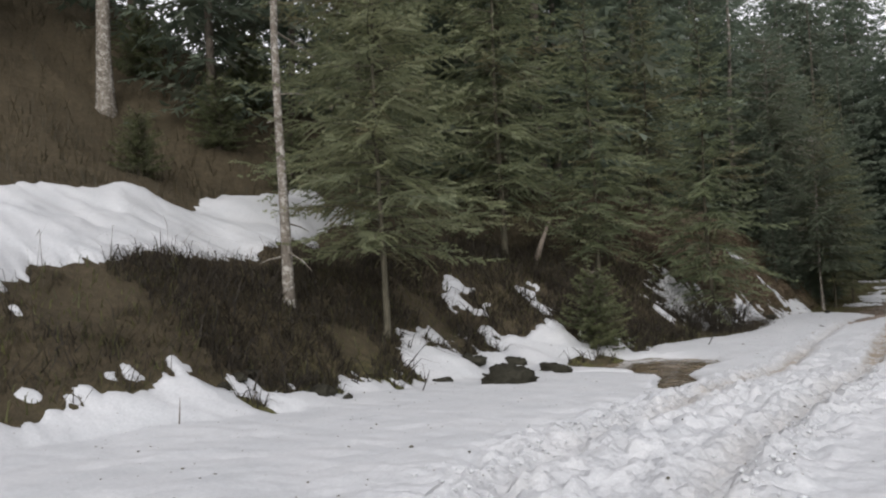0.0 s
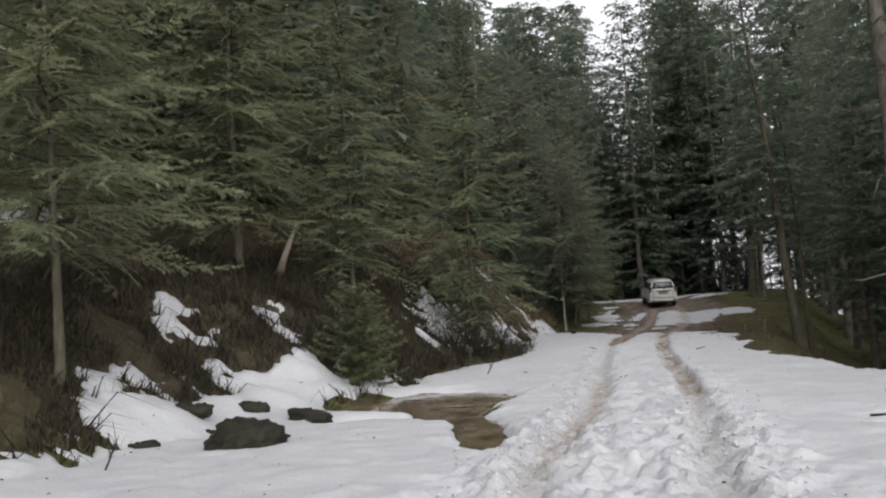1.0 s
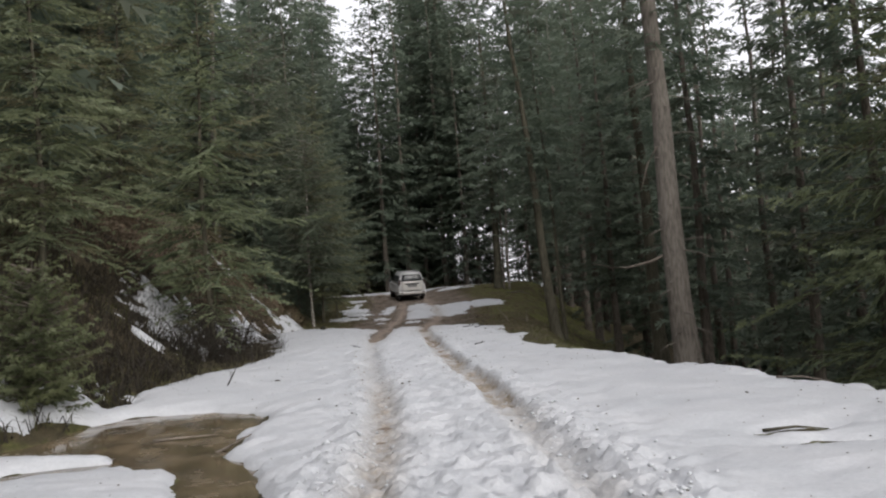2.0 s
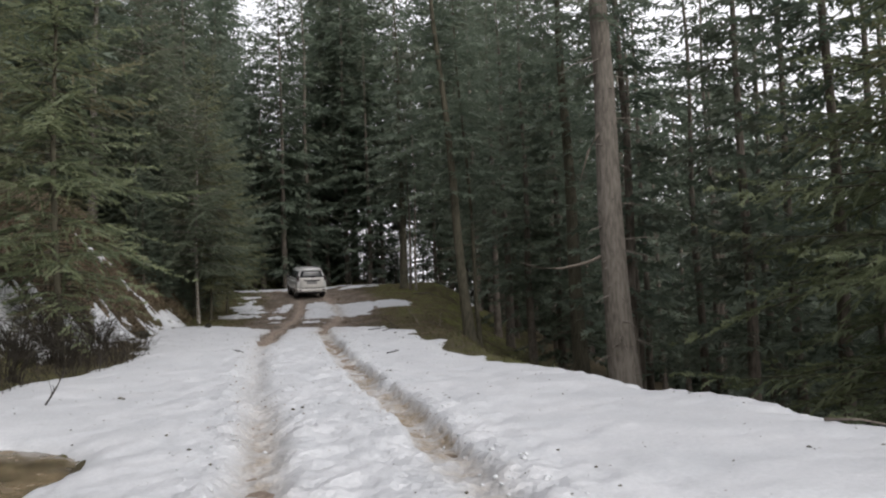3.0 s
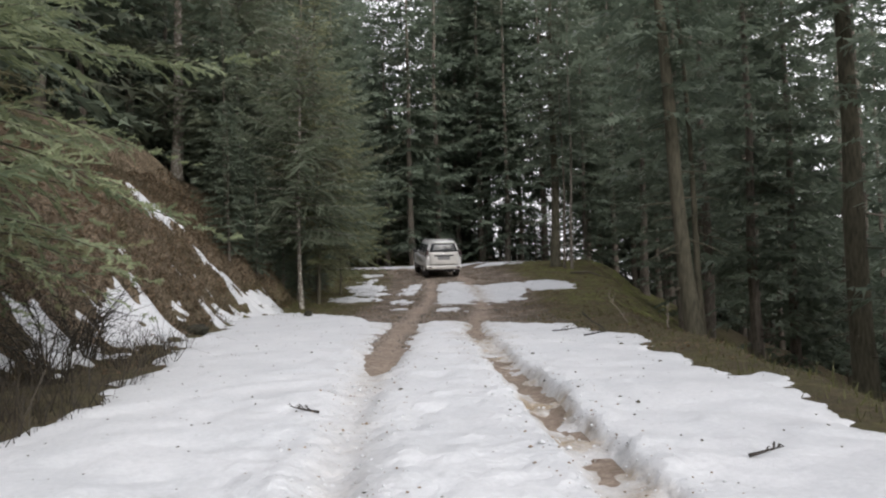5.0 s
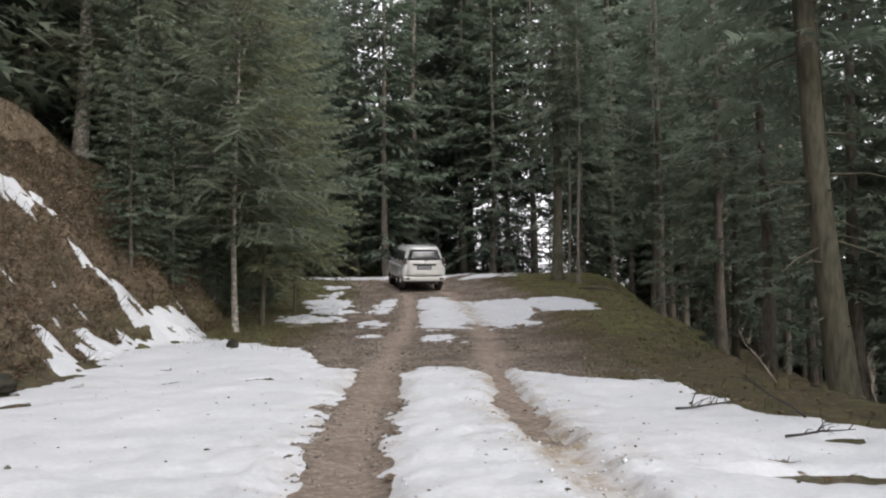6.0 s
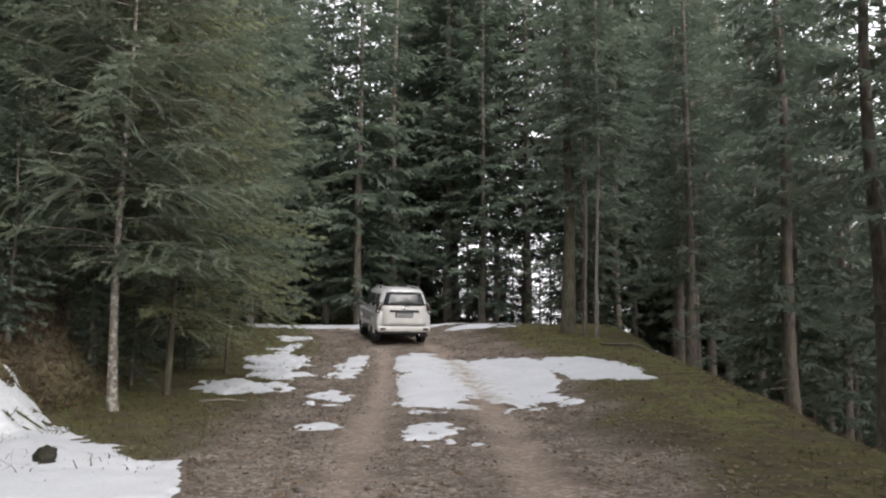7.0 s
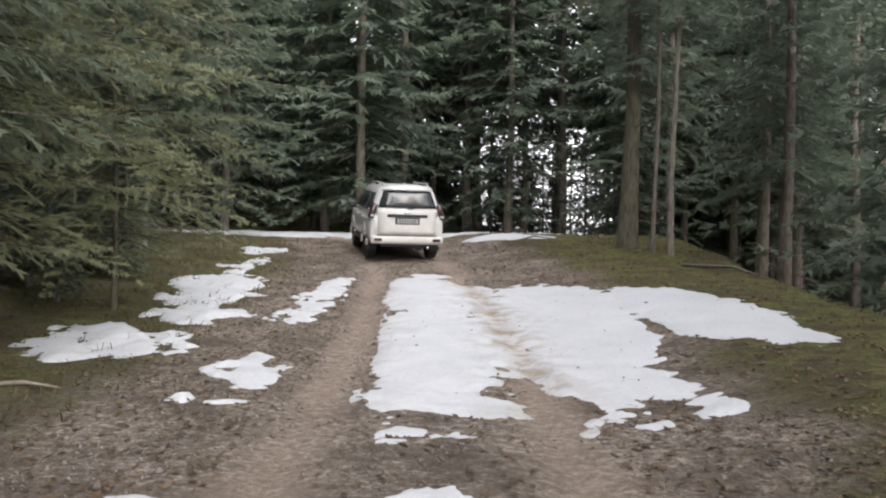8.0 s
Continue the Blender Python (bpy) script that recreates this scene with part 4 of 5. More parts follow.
settle(bare_trunk(24, 18, 0.065, (0.0, 0.0), BARK, "thin pale dead trunk among the firs", 10, crown_from=8.0), 3.64, 69.0)
settle(bare_trunk(25, 24, 0.24, (0.03, 0.0), BARK_PALE, "pale trunk standing on top of the bank", 10, crown_from=9.0), -14.5, 57.9)
settle(bare_trunk(26, 17, 0.115, (-0.01, 0.0), BARK_PALE, "slim spotted pale trunk on the bank", 16, crown_from=7.5), -12.25, 12.6)
settle(bare_trunk(27, 19, 0.3, (0.0, 0.0), BARK_PALE, "stout grey trunk high on the slope", 8, crown_from=9.0), -25.7, 17.7)

# ---- white off-road car ----
PAINT = plain("white_paint", (0.54, 0.538, 0.53), 0.32, vary=0.06, scale=3, coat=0.5)
GRIME = plain("dirty_white_paint", (0.5, 0.485, 0.46), 0.55, vary=0.2, scale=4)
BLACK = plain("black_plastic", (0.022, 0.022, 0.023), 0.5, vary=0.25)
RUBBER = plain("tyre_rubber", (0.028, 0.026, 0.025), 0.85, vary=0.4, scale=12, relief=0.004)
RIM = plain("alloy_rim", (0.32, 0.32, 0.33), 0.4, 0.8, vary=0.25)
CHROME = plain("chrome", (0.6, 0.6, 0.62), 0.15, 1.0, vary=0.05)
LAMP = plain("dark_red_lamp", (0.04, 0.02, 0.021), 0.12, vary=0.3, coat=0.8)
PLATE = plain("number_plate", (0.3, 0.3, 0.295), 0.5, vary=0.06)
INK = plain("plate_ink", (0.1, 0.1, 0.105), 0.6, vary=0.1)


def tinted():
    m, n, l, b = nodes("tinted_glass", 0.12, 0.5)
    l.new(ramp(n, l, noise_node(n, l, 1.5, 3), [(0.3, (0.02, 0.022, 0.024)), (0.7, (0.05, 0.053, 0.056))]), b.inputs["Base Color"])
    b.inputs["Coat Weight"].default_value = 0.3
    return m


TINT = tinted()


def loft(bm, sections):
    """Skins left-right mirrored outlines [(half width, z)], bottom to top, at each y."""
    rings = []
    for y, half in sections:
        pts = [(x, z) for x, z in half] + [(-x, z) for x, z in reversed(half)]
        rings.append([bm.verts.new((x, y if not isinstance(y, tuple) else y[0] + (z - half[0][1]) * y[1], z)) for x, z in pts])
    n = len(rings[0])
    for a, b in zip(rings, rings[1:]):
        for k in range(n):
            bm.faces.new((a[k], a[(k + 1) % n], b[(k + 1) % n], b[k]))
    bm.faces.new(rings[0])
    bm.faces.new(rings[-1][::-1])
    bmesh.ops.recalc_face_normals(bm, faces=bm.faces)


def panel(bm, corners, thick, bulge=0.0, cuts=4):
    """A slab from four corners, counter-clockwise as seen from outside, with a slight bulge."""
    a, b, c, d = [Vector(p) for p in corners]
    n = (b - a).cross(d - a).normalized()
    front, back = [], []
    for j in range(cuts + 1):
        for i in range(cuts + 1):
            u, v = i / cuts, j / cuts
            p = (a * (1 - u) + b * u) * (1 - v) + (d * (1 - u) + c * u) * v
            q = bulge * (1 - (2 * u - 1) ** 2) * (1 - (2 * v - 1) ** 4)
            front.append(bm.verts.new(p + n * (thick + q)))
            back.append(bm.verts.new(p - n * 0.01))
    w = cuts + 1
    for j in range(cuts):
        for i in range(cuts):
            k = j * w + i
            bm.faces.new((front[k], front[k + 1], front[k + w + 1], front[k + w]))
    rim = [i for i in range(w)] + [j * w + cuts for j in range(1, w)] + [cuts * w + i for i in range(cuts - 1, -1, -1)] + [j * w for j in range(cuts - 1, 0, -1)]
    for k in range(len(rim)):
        p, q = rim[k], rim[(k + 1) % len(rim)]
        bm.faces.new((front[q], front[p], back[p], back[q]))


def off_road_car():
    car = new("off_road_car")
    tagged(car, "white off-road car with mud-splashed tail on the track", "car")
    low = lambda w: [(w * 0.95, 0.46), (w * 1.0, 0.58), (w * 1.015, 0.8), (w * 1.0, 0.98), (w * 0.965, 1.12)]
    bm = bmesh.new()
    loft(bm, [(-2.38, low(0.84)), (-2.3, low(0.895)), (-2.15, low(0.925)), (-1.8, low(0.935)), (-0.4, low(0.925)), (0.9, low(0.925)), (1.7, low(0.93)), (2.2, low(0.88)), (2.4, low(0.76))])
    bmesh.ops.bevel(bm, geom=[e for e in bm.edges if e.calc_face_angle(0) > 0.6], offset=0.035, segments=2, affect="EDGES")
    part("body", bm, PAINT, car, shade=True)
    bm = bmesh.new()
    cab = lambda w, top: [(w * 1.01, 1.08), (w * 0.94, 1.3), (w * 0.8, top - 0.18), (w * 0.735, top - 0.06), (w * 0.55, top)]
    loft(bm, [((-2.31, 0.24), cab(0.83, 1.82)), ((-2.24, 0.2), cab(0.87, 1.85)), ((-2.02, 0.1), cab(0.885, 1.87)), (-0.6, cab(0.885, 1.88)), ((0.55, -0.1), cab(0.88, 1.86)), ((1.05, -0.75), cab(0.85, 1.72))])
    bmesh.ops.bevel(bm, geom=[e for e in bm.edges if e.calc_face_angle(0) > 0.5], offset=0.03, segments=2, affect="EDGES")
    part("cabin", bm, PAINT, car, shade=True)
    bm = bmesh.new()
    panel(bm, [(-0.72, -2.4, 0.65), (0.72, -2.4, 0.65), (0.735, -2.345, 1.3), (-0.735, -2.345, 1.3)], 0.03, 0.035, 6)
    gate = part("tailgate", bm, GRIME, car, "white tailgate filmed with road dirt", True)
    bm = bmesh.new()
    box(bm, (0.99, 0.04, 0.075), (0, -2.43, 1.13), 0.02)
    part("garnish", bm, BLACK, gate, "dark grip bar")
    bm = bmesh.new()
    box(bm, (0.14, 0.02, 0.055), (0, -2.412, 1.215), 0.02)
    part("badge", bm, CHROME, gate)
    bm = bmesh.new()
    box(bm, (0.6, 0.02, 0.165), (0, -2.444, 1.005), 0.01)
    part("plate_recess", bm, BLACK, gate)
    bm = bmesh.new()
    box(bm, (0.52, 0.015, 0.112), (0, -2.461, 1.0), 0.006)
    plate = part("number_plate", bm, PLATE, gate, "grey number plate with dark bars")
    bm = bmesh.new()
    for k in range(7):
        box(bm, (0.036, 0.006, 0.07), (-0.19 + 0.063 * k, -2.47, 1.0))
    part("plate_bars", bm, INK, plate)
    bm = bmesh.new()
    panel(bm, [(-0.72, -2.33, 1.32), (0.72, -2.33, 1.32), (0.59, -2.22, 1.71), (-0.59, -2.22, 1.71)], 0.028, 0.03, 6)
    part("rear_window", bm, TINT, car, "tinted rear window", True)
    bm = bmesh.new()
    panel(bm, [(-0.62, -2.28, 1.755), (0.62, -2.28, 1.755), (0.56, -2.02, 1.845), (-0.56, -2.02, 1.845)], 0.035, 0.015, 4)
    part("roof_spoiler", bm, PAINT, car, shade=True)
    for s in (-1, 1):
        bm = bmesh.new()
        box(bm, (0.15, 0.24, 0.38), (s * 0.835, -2.27, 1.235), 0.04, 0.8, turn=Matrix.Rotation(radians(-17 * s), 4, "Y"))
        lamp = part("tail_light", bm, LAMP, car, "dark red tail light", True)
        bm = bmesh.new()
        box(bm, (0.1, 0.03, 0.06), (s * 0.865, -2.39, 1.115), 0.01)
        part("reversing_lamp", bm, PLATE, lamp)
        bm = bmesh.new()
        box(bm, (0.19, 0.03, 0.07), (s * 0.72, -2.508, 0.545), 0.012)
        part("reflector", bm, LAMP, car)
        bm = bmesh.new()
        tube(bm, [(s * 0.57, -1.95, 1.845), (s * 0.57, -1.75, 1.91), (s * 0.57, 0.1, 1.91), (s * 0.57, 0.3, 1.84)], [0.018, 0.02, 0.02, 0.016], 8)
        part("roof_rail", bm, PLATE, car, shade=True)
        bm = bmesh.new()
        box(bm, (0.19, 0.1, 0.17), (s * 1.03, 0.72, 1.25), 0.045)
        box(bm, (0.12, 0.05, 0.05), (s * 0.93, 0.74, 1.17), 0.01)
        part("side_mirror", bm, BLACK, car, shade=True)
        for y0, y1, t0, t1 in ((-2.06, -1.28, -1.98, -1.24), (-1.2, -0.2, -1.17, -0.2), (-0.12, 0.86, -0.12, 0.42)):
            bm = bmesh.new()
            c = [(s * 0.862, y0, 1.235), (s * 0.862, y1, 1.235), (s * 0.725, t1, 1.66), (s * 0.725, t0, 1.66)]
            panel(bm, c if s > 0 else [c[1], c[0], c[3], c[2]], 0.016, 0.012, 3)
            part("side_window", bm, TINT, car, shade=True)
        for y0 in (-0.35, 0.75):
            bm = bmesh.new()
            box(bm, (0.03, 0.2, 0.035), (s * 0.925, y0 - 0.15, 1.03), 0.01)
            part("door_handle", bm, CHROME, car)
        bm = bmesh.new()
        box(bm, (0.16, 1.75, 0.06), (s * 0.9, 0.0, 0.45), 0.02)
        part("side_step", bm, BLACK, car)
        for y0 in (-1.4, 1.39):
            bm = bmesh.new()
            arch = [(s * 0.925, y0 + 0.47 * math.cos(a), 0.4 + 0.47 * math.sin(a)) for a in np.linspace(-0.1, math.pi + 0.1, 12)]
            tube(bm, arch, [0.045] * 12, 6)
            part("wheel_arch", bm, PAINT, car, shade=True)
            bm = bmesh.new()
            lathe(bm, [(0.24, -0.12), (0.33, -0.135), (0.375, -0.11), (0.39, -0.05), (0.39, 0.05), (0.375, 0.11), (0.33, 0.135), (0.24, 0.12)], 30, "x", (s * 0.79, y0, 0.39))
            tyre = part("wheel", bm, RUBBER, car, "muddy black tyre", True)
            bm = bmesh.new()
            lathe(bm, [(0.25, 0.0), (0.25, 0.1), (0.22, 0.11), (0.2, 0.07), (0.06, 0.08), (0.05, 0.11), (0.0, 0.11)] if s > 0 else [(0.25, 0.0), (0.25, -0.1), (0.22, -0.11), (0.2, -0.07), (0.06, -0.08), (0.05, -0.11), (0.0, -0.11)], 24, "x", (s * 0.8, y0, 0.39))
            for k in range(6):
                a = k * math.pi / 3
                box(bm, (0.03, 0.05, 0.18), (s * 0.895, y0 + 0.13 * math.sin(a), 0.39 + 0.13 * math.cos(a)), 0.008, turn=Matrix.Rotation(-a, 4, "X"))
            part("rim", bm, RIM, tyre, shade=False)
    bm = bmesh.new()
    box(bm, (1.8, 0.24, 0.2), (0, -2.38, 0.535), 0.07)
    part("rear_bumper", bm, GRIME, car, "dirty white rear bumper", True)
    # thin black strip stands for the shade in the gap above the bumper
    bm = bmesh.new()
    box(bm, (1.5, 0.05, 0.02), (0, -2.425, 0.642), 0.006)
    part("gap_shade_strip", bm, BLACK, car)
    bm = bmesh.new()
    box(bm, (1.3, 0.16, 0.12), (0, -2.34, 0.43), 0.03)
    part("bumper_skirt", bm, BLACK, car)
    bm = bmesh.new()
    box(bm, (1.5, 3.9, 0.16), (0, 0, 0.42), 0.05)
    part("underbody", bm, BLACK, car)
    bm = bmesh.new()
    lathe(bm, [(0.0, -1.0), (0.16, -1.0), (0.16, 1.0), (0.0, 1.0)], 16, "y", (0.3, -1.3, 0.42))
    part("silencer", bm, BLACK, car)
    bm = bmesh.new()
    tube(bm, [(0.0, -1.4, 0.36), (-0.66, -1.4, 0.4)], [0.06, 0.05], 8)
    tube(bm, [(0.0, -1.4, 0.36), (0.66, -1.4, 0.4)], [0.06, 0.05], 8)
    part("rear_axle", bm, BLACK, car)
    bm = bmesh.new()
    box(bm, (1.6, 1.25, 0.14), (0, 1.72, 1.13), 0.07, 0.92)
    part("bonnet", bm, PAINT, car, shade=True)
    bm = bmesh.new()
    panel(bm, [(0.78, 1.12, 1.2), (-0.78, 1.12, 1.2), (-0.62, 0.62, 1.7), (0.62, 0.62, 1.7)], 0.02, 0.04, 5)
    part("windscreen", bm, TINT, car, shade=True)
    bm = bmesh.new()
    box(bm, (0.8, 0.05, 0.26), (0, 2.385, 0.93), 0.03)
    grille = part("grille", bm, BLACK, car)
    for k in range(4):
        bm = bmesh.new()
        box(bm, (0.05, 0.03, 0.22), (-0.27 + 0.18 * k, 2.415, 0.93), 0.01)
        part("grille_bar", bm, CHROME, grille)
    bm = bmesh.new()
    box(bm, (1.66, 0.22, 0.24), (0, 2.36, 0.58), 0.07)
    part("front_bumper", bm, GRIME, car, "dirty white front bumper", True)
    for s in (-1, 1):
        bm = bmesh.new()
        box(bm, (0.3, 0.16, 0.17), (s * 0.6, 2.32, 1.0), 0.05)
        part("headlight", bm, PLATE, car, "clear grey headlight", True)
        bm = bmesh.new()
        box(bm, (0.24, 0.02, 0.26), (s * 0.8, -1.86, 0.36), 0.006)
        part("mud_flap", bm, BLACK, car)
        bm = bmesh.new()
        tube(bm, [(s * 0.57, -0.9, 1.915), (s * 0.57, -0.9, 1.85)], [0.03, 0.035], 8)
        part("rail_foot", bm, BLACK, car)
    bm = bmesh.new()
    tube(bm, [(0.52, -2.2, 0.37), (0.52, -2.47, 0.35)], [0.035, 0.035], 10)
    part("exhaust_tip", bm, CHROME, car, shade=True)
    bm = bmesh.new()
    tube(bm, [(0.0, -2.4, 1.29), (0.22, -2.385, 1.33), (0.42, -2.375, 1.36)], [0.014, 0.011, 0.008], 6)
    part("rear_wiper", bm, BLACK, car)
    bm = bmesh.new()
    box(bm, (0.04, 0.18, 0.06), (0, -1.75, 1.9), 0.015, 0.5)
    part("aerial_fin", bm, PAINT, car)
    return car


suv = off_road_car()
suv.matrix_basis = pose(-3.55, 71.7, bare(-3.6, 71.6), 5.6, 0, 9) @ Matrix.Scale(1.1, 4)

# ---- rocks, logs, sticks ----


def boulder(x, y, size, squash, seed, label, sink=0.5, turn=0.0):
    bm = bmesh.new()
    bmesh.ops.create_icosphere(bm, subdivisions=4, radius=1.0)
    off = Vector((seed * 3.7, seed * 1.9, 0))
    for v in bm.verts:
        ridge = 1 - abs(noise.noise(v.co * 1.7 + off))
        k = 0.9 + 0.5 * noise.noise(v.co * 0.9 + off) + 0.3 * ridge * noise.noise(v.co * 3.1 + off) + 0.16 * noise.noise(v.co * 7 + off) + 0.07 * noise.noise(v.co * 16 + off)
        v.co = Vector((v.co.x * size * squash[0], v.co.y * size * squash[1], v.co.z * size * squash[2])) * k
    ob = new("boulder", finish(bm, "boulder", ROCK, True))
    ob.matrix_basis = pose(x, y, bare(x, y) + size * squash[2] * (1 - sink) - 0.05, 0, 0, turn)
    return tagged(ob, label, "rock", group="rocks by the meltwater")


boulder(-7.9, 13.95, 0.44, (1.2, 0.8, 0.75), 1, "large dark mossy boulder poking out of the snow", turn=25)
boulder(-8.3, 16.95, 0.3, (1.2, 0.8, 0.65), 2, "dark wet boulder by the meltwater", turn=10)
boulder(-9.75, 15.7, 0.3, (1.2, 0.8, 0.7), 3, "dark rock half under snow")
boulder(-9.45, 14.0, 0.28, (1.1, 0.8, 0.6), 4, "dark rock beside the snowy bank")
boulder(-9.2, 15.3, 0.18, (1.1, 0.8, 0.6), 5, "small dark rock in the snow")
boulder(-9.65, 10.7, 0.26, (1.0, 0.8, 0.8), 6, "dark earthy stump-like rock at the bank's foot")
boulder(-9.6, 17.2, 0.3, (1.1, 0.8, 0.6), 7, "dark rock at the edge of the snow")
boulder(-9.16, 10.8, 0.12, (0.8, 1.0, 1.0), 11, "small dark stone in a hollow of the snow", sink=0.0)
boulder(-10.0, 8.9, 0.1, (1.2, 0.8, 0.7), 12, "small dark stone on the snow", sink=-0.4)
boulder(-10.15, 9.35, 0.13, (1.3, 0.8, 0.7), 13, "small dark stone on the snow", sink=-0.4)
boulder(-10.45, 9.85, 0.12, (1.2, 0.8, 0.7), 14, "small dark stone on the snow", sink=-0.4)
boulder(-7.5, 47.6, 0.12, (1.0, 0.9, 1.1), 9, "dark clump of earth poking out of the snow", sink=0.1)
boulder(-8.95, 40.6, 0.4, (0.9, 1.3, 0.5), 8, "dark lump of earth at the foot of the bank", sink=0.7)


def stick(points, radius, label, material=DEAD, name="fallen_branch", category="branch"):
    bm = bmesh.new()
    n = len(points)
    tube(bm, points, [radius * (1 - 0.75 * k / (n - 1)) for k in range(n)], 6, 0.2, n)
    ob = new(name, finish(bm, name, material, True))
    return tagged(ob, label, category)


def at(x, y, up=0.0):
    return (x, y, rest(x, y) + up)


stick([at(-12.3, 24.0, -0.1), at(-12.1, 24.1, 0.6), at(-11.9, 24.4, 1.5)], 0.13, "leaning bleached stump on the bank", DEAD, "broken_stump", "stump")


def twig(x, y, length, turn, rise, seed, label, material=TWIG):
    """A dead branch lying or leaning, with its side shoots."""
    rnd = random.Random(seed)
    bm = bmesh.new()
    way = Vector((math.cos(radians(turn)), math.sin(radians(turn)), rise)).normalized()
    pts = [way * (length * k / 4) + Vector((rnd.uniform(-1, 1), rnd.uniform(-1, 1), rnd.uniform(0, 1))) * 0.04 * length for k in range(5)]
    tube(bm, pts, [0.013, 0.011, 0.009, 0.006, 0.003], 5)
    ob = new("fallen_twig", finish(bm, "fallen_twig", material, True))
    ob.matrix_basis = pose(*at(x, y, 0.01))
    for k in range(7):
        p = pts[0].lerp(pts[4], rnd.uniform(0.2, 0.95))
        d = (way + Vector((rnd.uniform(-1, 1), rnd.uniform(-1, 1), rnd.uniform(-0.1, 0.9)))).normalized() * length * rnd.uniform(0.12, 0.35)
        shoot = bmesh.new()
        tube(shoot, [p, p + d * 0.5 + Vector((0, 0, 0.02)), p + d], [0.006, 0.004, 0.002], 4)
        part("shoot", shoot, material, ob)
    return tagged(ob, label, "twig", group="dead twigs along the track")


twig(0.45, 40.6, 0.8, 160, 1.4, 1, "grey dead twig leaning out of the verge", DEAD)
twig(0.95, 39.4, 0.5, 80, 2.5, 2, "grey dead twig standing in the verge", DEAD)
twig(-1.5, 38.5, 0.7, 10, 0.06, 3, "dark dead twig lying on the edge of the snow")
twig(-1.2, 36.9, 0.5, -20, 0.15, 4, "dark dead twig lying on the snow")
twig(-0.7, 37.6, 0.7, 120, 0.5, 5, "dark dead twig sticking out of the snow")
twig(-1.95, 27.5, 0.26, 20, 0.12, 6, "dark dead twig lying on the snow")
twig(-4.7, 29.4, 0.25, 200, 0.3, 7, "dark dead twig lying on the snow")
twig(-7.0, 27.2, 0.45, 100, 1.5, 8, "dark dead twig standing at the snow's edge")
twig(-6.6, 22.8, 0.5, 60, 1.2, 9, "dark dead twig standing at the snow's edge")
twig(1.4, 72.6, 1.3, 170, 0.2, 10, "dead branch with side shoots lying on the verge", DEAD)
twig(-8.6, 12.2, 0.4, 70, 2.0, 11, "dark dead twig standing in the snow")
stick([at(0.3, 72.4, 0.02), at(0.9, 72.6, 0.12), at(1.8, 72.3, 0.04)], 0.03, "fallen dead branch on the verge", BARK)
stick([at(-7.4, 54.7, 0.02), at(-6.9, 54.75, 0.04), at(-6.5, 54.6, 0.02)], 0.035, "bleached fallen stick on the grass")
stick([at(-0.1, 16.1, 0.02), at(0.2, 16.05, 0.05), at(0.5, 16.0, 0.02)], 0.02, "dark wet branch lying in a melt hole", BARK_DARK)
stick([at(1.3, 18.9, 0.02), at(1.6, 18.8, 0.04), at(1.9, 18.6, 0.02)], 0.018, "dark fallen branch on the snow", BARK)
stick([at(3.4, 66.0, 0.02), at(4.2, 65.0, 0.1), at(5.0, 63.5, 0.05)], 0.05, "mossy fallen log at the edge of the drop", BARK, "fallen_log", "log")
stick([at(-9.2, 7.4, -0.05), at(-9.18, 7.4, 0.2), at(-9.2, 7.42, 0.35)], 0.012, "short twig standing in the snow", BARK)
stick([(-6.7, 18.9, 0.0), (-6.3, 18.85, 0.02), (-5.9, 18.95, 0.015)], 0.02, "pale thin stick floating in the muddy pool")
stick([at(-6.0, 18.0, 0.0), at(-5.7, 17.9, 0.05), at(-5.3, 18.0, 0.03)], 0.03, "dark wet stick lying in the muddy pool", BARK)



def bare_shrub(x, y, height, spread, stems, seed, label):
    """A leafless shrub: arching stems, each with its fine side shoots."""
    rnd = random.Random(seed)
    shrub = new("bare_shrub")
    shrub.matrix_basis = pose(x, y, bare(x, y) - 0.03)
    for k in range(stems):
        bm = bmesh.new()
        a, lean, h = rnd.uniform(0, 6.28), rnd.uniform(0.25, 1.0) * spread, height * rnd.uniform(0.5, 1.1)
        out = Vector((math.cos(a), math.sin(a), 0))
        foot = out * rnd.uniform(0.0, 0.25)
        pts = [foot + out * (lean * t ** 1.6) + Vector((rnd.uniform(-0.05, 0.05), rnd.uniform(-0.05, 0.05), h * (1.3 * t - 0.45 * t * t))) for t in (0, 0.25, 0.5, 0.75, 1.0)]
        tube(bm, pts, [0.012, 0.01, 0.008, 0.006, 0.003], 4)
        for j in range(9):
            i = rnd.choice((1, 2, 3, 3))
            p = pts[i].lerp(pts[i + 1], rnd.random())
            d = (out * rnd.uniform(-0.3, 1.0) + Vector((rnd.uniform(-1, 1), rnd.uniform(-1, 1), rnd.uniform(-0.5, 0.8)))).normalized() * rnd.uniform(0.15, 0.45)
            tube(bm, [p, p + d * 0.5 + Vector((0, 0, 0.02)), p + d], [0.005, 0.004, 0.002], 3)
        part("stem", bm, TANGLE, shrub)
    return tagged(shrub, label, "shrub", group="bare shrubs along the bank")


for k, (x, y, h, w) in enumerate(((-8.3, 26.6, 1.0, 0.8), (-8.7, 28.3, 1.4, 1.0), (-8.0, 28.9, 1.0, 0.8), (-8.5, 30.2, 1.5, 1.1), (-9.2, 31.6, 1.6, 1.0), (-8.3, 32.6, 1.2, 0.9), (-8.8, 34.6, 1.1, 0.8))):
    bare_shrub(x, y, h, w, 22, 60 + k, "dark leafless shrub with tangled twigs at the foot of the bank")

